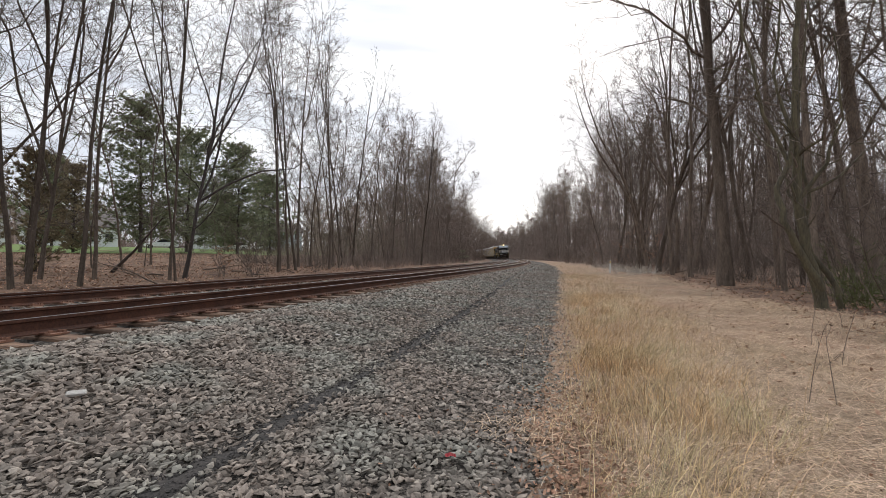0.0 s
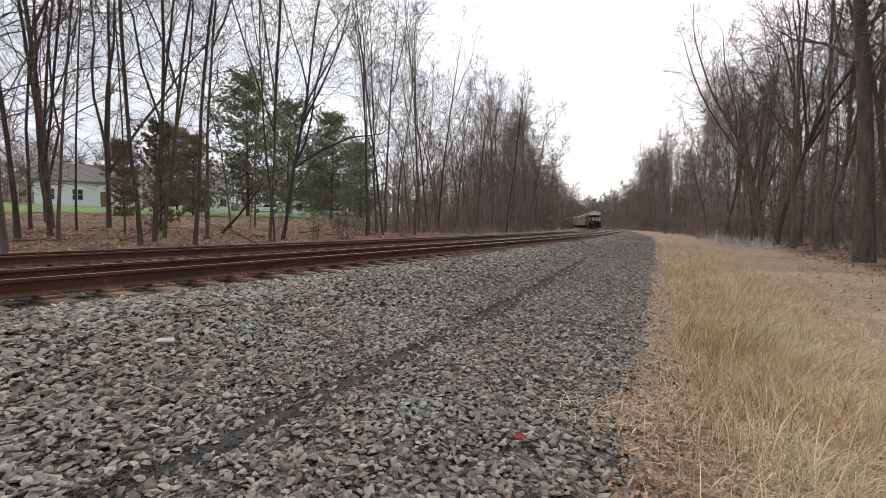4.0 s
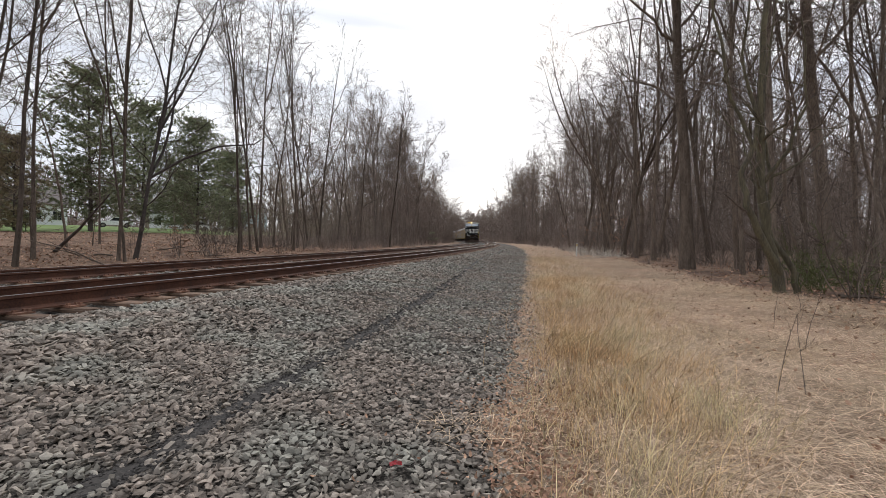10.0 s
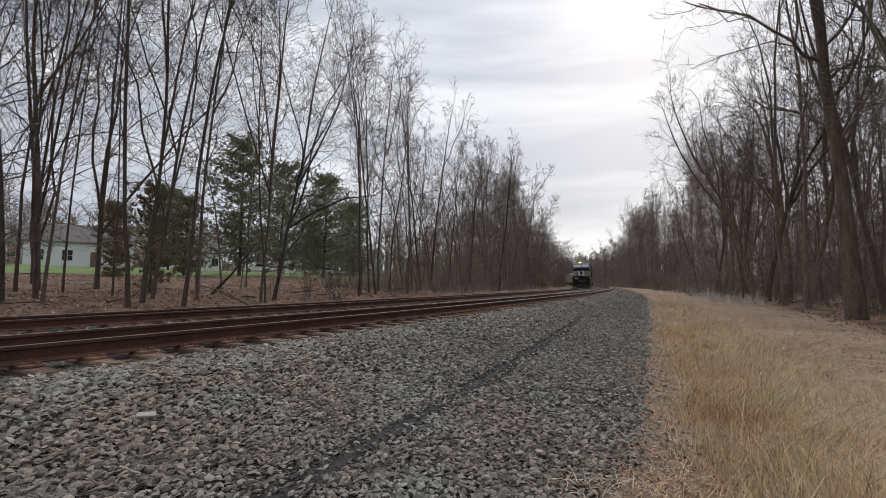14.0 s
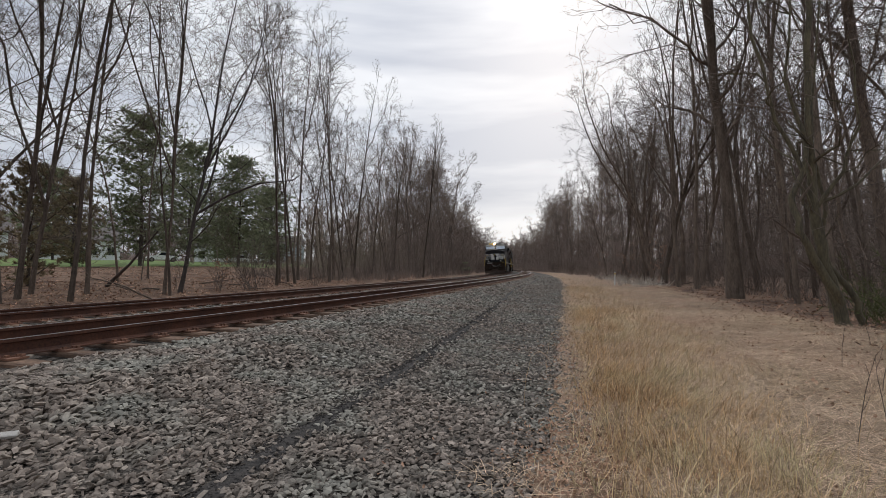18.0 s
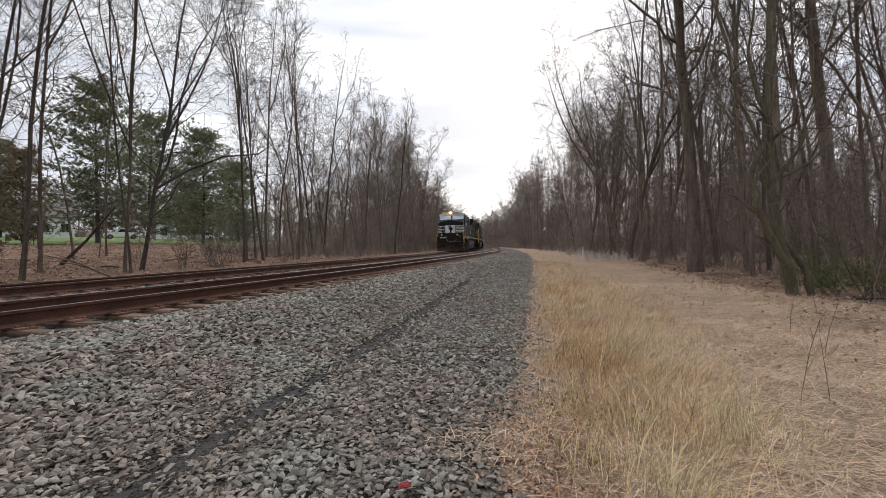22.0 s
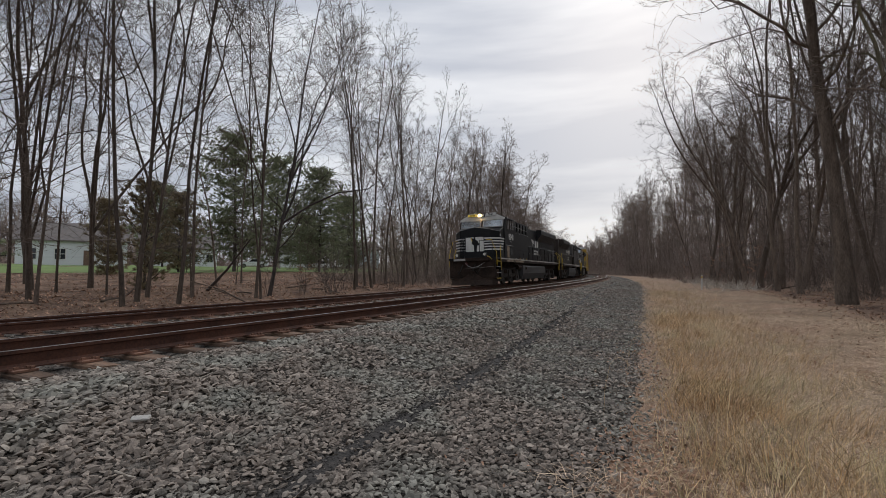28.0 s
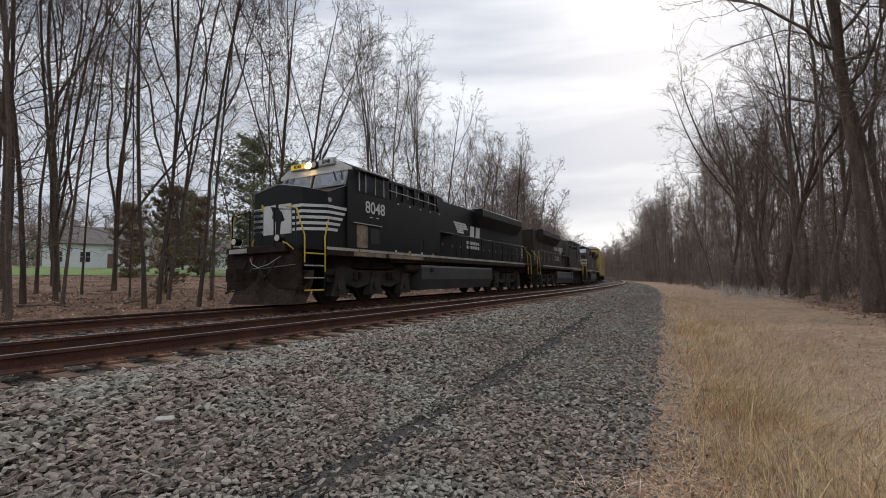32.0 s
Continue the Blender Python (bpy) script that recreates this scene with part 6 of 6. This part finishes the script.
def grass():
    rng = np.random.default_rng(9)
    parts = []
    # tall strip beside the gravel, matted field behind it
    for n, s0, s1, w in ((7000, 0.6, 3, 0.3), (15000, 3, 6, 0.7), (23000, 6, 14, 1.1), (16000, 14, 30, 1.6), (7000, 30, 60, 2.2), (4000, 60, 110, 2.8), (1500, -6, 0.6, 0.3)):
        p, s, o = strip(rng, n, s0, s1, lambda s: edge_o(s) + np.interp(s, [0, 4, 9, 20], [0.34, 0.28, 0.12, 0.0]), lambda s, w=w: edge_o(s) + 0.3 + 1.8 * w)
        h = rng.uniform(0.08, 0.42, n) * rng.uniform(0.6, 1.0, n) * np.interp(o - edge_o(s), [0, 0.35, 1.0 + w * 0.4, 1.8 * w + 0.9], [0.5, 1.0, 0.95, 0.4]) * (0.75 + 0.5 * wave(p[:, 0], p[:, 1], 0.35))
        p[:, :2] += rng.normal(0, 0.15, (n, 2))
        keep = (wave(p[:, 0], p[:, 1], 0.45) + rng.normal(0, 0.4, n) > -0.35) & (rng.random(n) < 1.2 - (o - edge_o(s)) / (1.8 * w + 0.3))
        parts.append((p[keep], h[keep], s[keep]))
    p, h, s = (np.concatenate([q[i] for q in parts]) for i in range(3))
    blades("tall_dry_grass", p, h, 0.42, M_GRASS, "tall dry straw-coloured grass along the gravel", 10, 0.0014)
    parts, long_p = [], []
    for n, s0, s1 in ((42000, 0.2, 7), (34000, 7, 14), (17000, 14, 30), (6000, 30, 60), (2500, 60, 120), (3000, -6, 0.3)):
        p, s, o = strip(rng, n, s0, s1, lambda s: edge_o(s) + 0.6, lambda s: np.interp(s, [0, 8, 12, 30, 60, 120], [17, 16.5, 15.2, 15.2, 15, 14]))
        h = rng.uniform(0.06, 0.18, n) * (0.8 + 0.4 * wave(p[:, 0], p[:, 1], 1.1))
        keep = wave(p[:, 0], p[:, 1], 0.8) + wave(p[:, 0] + 5, p[:, 1], 0.25) * 0.5 + rng.normal(0, 0.35, n) > -0.42
        parts.append((p[keep], np.maximum(h, 0.07)[keep]))
    for n, s0, s1 in ((10000, 0.2, 7), (8000, 7, 14), (4500, 14, 28)):
        p, s, o = strip(rng, n, s0, s1, lambda s: edge_o(s) + 0.9, lambda s: np.interp(s, [0, 8, 12, 30], [17, 16.5, 15.2, 15.2]), 0.03)
        long_p.append(p)
    q = np.concatenate(long_p)
    blades("fallen_grass", q, rng.uniform(0.10, 0.24, len(q)), 1.1, M_STRAW, "long dry stems lying flat across the clearing", 15, 0.0017, rise=0.35, drift=0.4)
    # straw lies among the tall grass too, up to the gravel
    for n, s0, s1 in ((12000, 0.4, 7), (9000, 7, 14), (5000, 14, 30)):
        p, s, o = strip(rng, n, s0, s1, lambda s: edge_o(s) - 0.05, lambda s: edge_o(s) + 1.6)
        p[:, :2] += rng.normal(0, 0.1, (n, 2))
        parts.append((p, rng.uniform(0.05, 0.15, n)))
    bits = []
    for n, s0, s1 in ((30000, 0.5, 5), (24000, 5, 10), (12000, 10, 20)):
        p, s, o = strip(rng, n, s0, s1, lambda s: edge_o(s) + 0.45, lambda s: np.interp(s, [0, 8, 12, 30], [17, 16.5, 15.2, 15.2]), 0.012)
        bits.append(p)
    q = np.concatenate(bits)
    blades("straw_bits", q, rng.uniform(0.035, 0.11, len(q)), 1.3, M_CHAFF, "broken bits of straw and leaf strewn over the clearing", 16, 0.0026, rise=0.12, drift=0.1)
    # a tongue of straw that creeps out over the gravel
    p, s, o = strip(rng, 130, 2.75, 3.1, lambda s: edge_o(s) - 0.5, lambda s: edge_o(s) + 0.1, 0.03)
    p[:, :2] += rng.normal(0, 0.06, (len(p), 2))
    parts.append((p, rng.uniform(0.05, 0.13, len(p))))
    p, h = (np.concatenate([q[i] for q in parts]) for i in range(2))
    blades("matted_dry_grass", p, h, 0.75, M_STRAW, "matted pale dry grass of the clearing", 11, 0.0019, rise=0.33, drift=0.35)


grass()


def leaf_litter():
    rng = np.random.default_rng(13)
    shape = (np.array([(-1, 0, 0.1), (-0.3, -0.55, -0.05), (0.6, -0.4, 0.12), (1.05, 0, 0.3), (0.5, 0.45, 0.0), (-0.4, 0.5, 0.15)]), np.array([(0, 1, 4), (1, 2, 4), (2, 3, 4), (0, 4, 5)]))
    extra = [strip(rng, 1500, 2, 16, lambda s: edge_o(s) + 1.8, 16.5, 0.05)]
    spots = [strip(rng, 1700, 0.6, 9, lambda s: edge_o(s) - 0.2 + 0.2 * wave(s, s * 0, 0.35), lambda s: edge_o(s) + 0.4 + 0.3 * wave(s, s * 0 + 3, 0.6), 0.025), strip(rng, 3200, 0.8, 4, lambda s: edge_o(s) - 0.1, lambda s: edge_o(s) + 0.45 + 0.3 * wave(s, s * 0 + 3, 0.4), 0.03), strip(rng, 700, 1, 9, lambda s: edge_o(s) - 1.0, lambda s: edge_o(s) + 2.5, 0.03),
             strip(rng, 5000, 4, 30, 14.5, 24, 0.02), strip(rng, 7000, 0, 32, -13, -4.6, 0.02), strip(rng, 2500, 30, 60, -12, -4.6, 0.02), strip(rng, 5000, 2, 45, -29, -12, 0.03)] + extra
    p = np.concatenate([q[0] for q in spots])
    p[:, :2] += rng.normal(0, 0.09, (len(p), 2))
    s = np.concatenate([q[1] for q in spots])
    size = rng.uniform(0.022, 0.05, len(p)) * np.where(np.arange(len(p)) >= len(p) - 1500, 0.4, 1.0) * np.interp(np.arange(len(p)), [0, 5600, 5700, len(p)], [0.37, 0.37, 1.15, 1.5])
    scatter("fallen_leaves", [shape], p, size, 0.45, M_LEAF, "brown fallen leaves strewn on the ground", "leaves", 14, sink=0.0)


leaf_litter()


def brush_pile():
    """Pale broken sticks heaped along the edge of the wood."""
    rng = random.Random(44)
    v, f = [], []
    for _ in range(520):
        s, o = rng.uniform(30, 58), rng.gauss(14.6, 0.7)
        x, y, _ = on_line(s, o)
        d = Vector((rng.gauss(0, 0.7), rng.gauss(0, 0.7), rng.uniform(0.1, 1.0))).normalized()
        p = Vector((x, y, gz(x, y)))
        tube([p, p + d * rng.uniform(0.25, 0.9)], [0.02, 0.012], 3, v, f)
    tagged(new("brush_pile", mesh_of("brush_pile", v, f, M_PALE_WOOD)), "pale broken sticks heaped at the wood's edge", "brush", kind="stuff")


brush_pile()


# ---- small single things ----
def small_things():
    def at(s, o):
        return on_line(s, o)[:2]
    x, y = 11.6, 31.8
    post = new("marker_post")
    slab("stake", post, M_WHITE, (-0.045, 0.045, -0.02, 0.02, -0.2, 0.92), bevel=0.006)
    slab("band", post, M_YELLOW, (-0.047, 0.047, -0.022, 0.022, 0.74, 0.84))
    post.matrix_basis = pose(x, y, gz(x, y), 1.5, 1.0, 20)
    tagged(post, "white marker post in the dry grass", "post")
    # a scrap of red litter, a pale flat stone
    bm = bmesh.new()
    for i, (px, py, pz) in enumerate(((-0.05, -0.02, 0), (-0.01, -0.03, 0.02), (0.05, -0.015, 0.0), (0.055, 0.02, 0.012), (0.0, 0.018, 0.03), (-0.05, 0.022, 0.008))):
        bm.verts.new((px, py, pz))
    bm.verts.ensure_lookup_table()
    v = bm.verts
    for q in ((0, 1, 4, 5), (1, 2, 3, 4)):
        bm.faces.new([v[i] for i in q])
    bmesh.ops.solidify(bm, geom=bm.faces[:], thickness=0.003)
    ob = put("litter", bm, M_RED)
    x, y = 0.04, 2.58
    ob.matrix_basis = pose(x, y, gz(x, y) + 0.045, 4, 8, 20) @ Matrix.Scale(0.62, 4)
    tagged(ob, "crumpled scrap of red plastic lying on the gravel", "litter")
    for x, y, sc, name in ((-2.69, 3.37, 0.062, "pale_stone"), (-1.41, 6.15, 0.035, "pale_stone")):
        bm = bmesh.new()
        fs = box(bm, -1, 1, -0.55, 0.55, -0.22, 0.22)
        bmesh.ops.bevel(bm, geom=bm.edges[:], offset=0.12, segments=1, affect="EDGES")
        for w in bm.verts:
            w.co += Vector((random.uniform(-0.07, 0.07), random.uniform(-0.07, 0.07), random.uniform(-0.05, 0.05)))
        ob = put(name, bm, M_PALE)
        ob.matrix_basis = pose(x, y, gz(x, y) + 0.045, 6, 4, 35) @ Matrix.Scale(sc, 4)
        tagged(ob, "pale flat stone lying among the ballast", "stone")
    # dead stalks standing in the clearing, sticks on the banks
    rng = random.Random(31)
    for k in range(14):
        s, o = rng.uniform(3.5, 16), rng.uniform(13, 16.5)
        x, y = ((3.0, 3.5), (2.86, 3.6))[k] if k < 2 else at(s, o)
        root = new("dead_stalk")
        pts = limb(rng, (0, 0, -0.05), (rng.gauss(0, 0.06), rng.gauss(0, 0.06), 1), rng.uniform(0.6, 1.0), 5, 0.06, 0)
        v, f = [], []
        tube(pts, [0.0032, 0.003, 0.0026, 0.0022, 0.0017, 0.0012], 4, v, f)
        new("stem", mesh_of("stem", v, f, M_TWIG)).parent = root
        for _ in range(3):
            p, d = along(pts, rng.uniform(0.4, 0.95))
            v, f = [], []
            tube(limb(rng, p, d + Vector((rng.gauss(0, 0.8), rng.gauss(0, 0.8), 0.1)), 0.14, 3, 0.15, 0), [0.0018, 0.0016, 0.0013, 0.001], 3, v, f)
            new("twig", mesh_of("twig", v, f, M_TWIG)).parent = root
        root.location = (x, y, gz(x, y))
        tagged(root, "thin dead weed stalk in the clearing", "weed", "dead stalks")
    for k in range(12):
        x, y = at(rng.uniform(1.5, 14), rng.uniform(6.2, 9.6))
        v, f = [], []
        a = rng.uniform(0, 6.28)
        pts = limb(rng, (0, 0, 0.055), (math.cos(a), math.sin(a), rng.uniform(-0.05, 0.1)), rng.uniform(0.08, 0.28), 3, 0.12, -0.01)
        tube(pts, [0.006, 0.0055, 0.005, 0.004], 5, v, f)
        ob = tagged(new("stick", mesh_of("stick", v, f, M_PALE_WOOD)), "short pale stick lying on the ballast", "stick", "sticks on the gravel")
        ob.location = (x, y, gz(x, y))
    for k in range(26):
        right = k % 2
        s, o = rng.uniform(6, 40), rng.uniform(15.5, 22) if right else rng.uniform(-12, -4.8)
        x, y = at(s, o)
        v, f = [], []
        a = rng.uniform(0, 6.28)
        pts = limb(rng, (0, 0, 0.05), (math.cos(a), math.sin(a), rng.uniform(0, 0.15)), rng.uniform(1.2, 3.2), 5, 0.12, -0.01)
        tube(pts, [0.04, 0.036, 0.03, 0.024, 0.018, 0.012], 5, v, f)
        for _ in range(3):
            p, d = along(pts, rng.uniform(0.3, 0.95))
            tube(limb(rng, p, d + Vector((rng.gauss(0, 0.6), rng.gauss(0, 0.6), 0.3)), 0.5, 3, 0.15, 0), [0.014, 0.011, 0.008, 0.005], 3, v, f)
        ob = tagged(new("fallen_branch", mesh_of("fallen_branch", v, f, M_BARK)), "fallen branch lying in brown leaves", "branch", "fallen branches")
        ob.location = (x, y, gz(x, y))


def foxtails():
    """Nodding seed heads on thin stems, over the edge of the tall grass."""
    rng = random.Random(62)
    for x, y, h in ((0.66, 2.1, 0.46), (1.02, 2.65, 0.48), (1.12, 2.45, 0.42), (0.88, 1.85, 0.44), (1.93, 4.05, 0.5), (2.5, 3.2, 0.45), (0.9, 3.3, 0.5), (1.5, 2.9, 0.4), (1.3, 3.6, 0.5), (0.75, 4.4, 0.5), (2.0, 5.2, 0.5), (1.2, 5.6, 0.52)):
        root = new("foxtail_grass")
        a = rng.uniform(-0.6, 0.9)
        side = Vector((math.cos(a), math.sin(a), 0))
        pts = [Vector((0, 0, -0.03)), Vector((0, 0, h * 0.5)) + side * 0.02, Vector((0, 0, h * 0.9)) + side * 0.07, Vector((0, 0, h)) + side * 0.12]
        v, f = [], []
        tube(pts, [0.0016, 0.0014, 0.0011, 0.0009], 4, v, f)
        new("stem", mesh_of("stem", v, f, M_GRASS)).parent = root
        head = [pts[-1] + side * 0.03 * j + Vector((0, 0, 0.012 * j - 0.009 * j * j)) for j in range(5)]
        v, f = [], []
        for _ in range(150):
            p, d = along(head, rng.uniform(0, 0.99))
            sliver(rng, p, (d * 0.6 + Vector((rng.gauss(0, 0.6), rng.gauss(0, 0.6), rng.gauss(0, 0.6)))).normalized(), rng.uniform(0.008, 0.017), 0.0009, v, f)
        ob = tagged(new("seed_head", mesh_of("seed_head", v, f, M_STRAW)), "bristly pale seed head", kind="stuff")
        ob.parent = root
        root.location = (x, y, gz(x, y))
        tagged(root, "dry foxtail grass with a nodding bristly seed head", "grass", "foxtails by the gravel")


foxtails()
M_RED = mat("red_plastic", (0.55, 0.05, 0.06), (0.4, 0.03, 0.04), 8, 40, 0.4, bump=0.1, dist=0.002)
M_PALE = mat("pale_stone_face", (0.50, 0.475, 0.44), (0.36, 0.34, 0.31), 6, 40, 0.85)
small_things()


# ---- what moves ----
def motions():
    for ob, s, length, back in TRAIN:
        walk(ob, [(0.5 * k, ride(s - SPEED * 0.5 * k, length, back)) for k in range(65)])
        for w in [o for o in ob.children_recursive if o.name.startswith("wheelset")]:
            x, y, z = w.location
            turn = (1 if back else -1) * math.degrees(SPEED * 0.125 / z)
            walk(w, [(0.125 * k, pose(x, y, z, turn * k, 0, 0)) for k in range(257)])


motions()
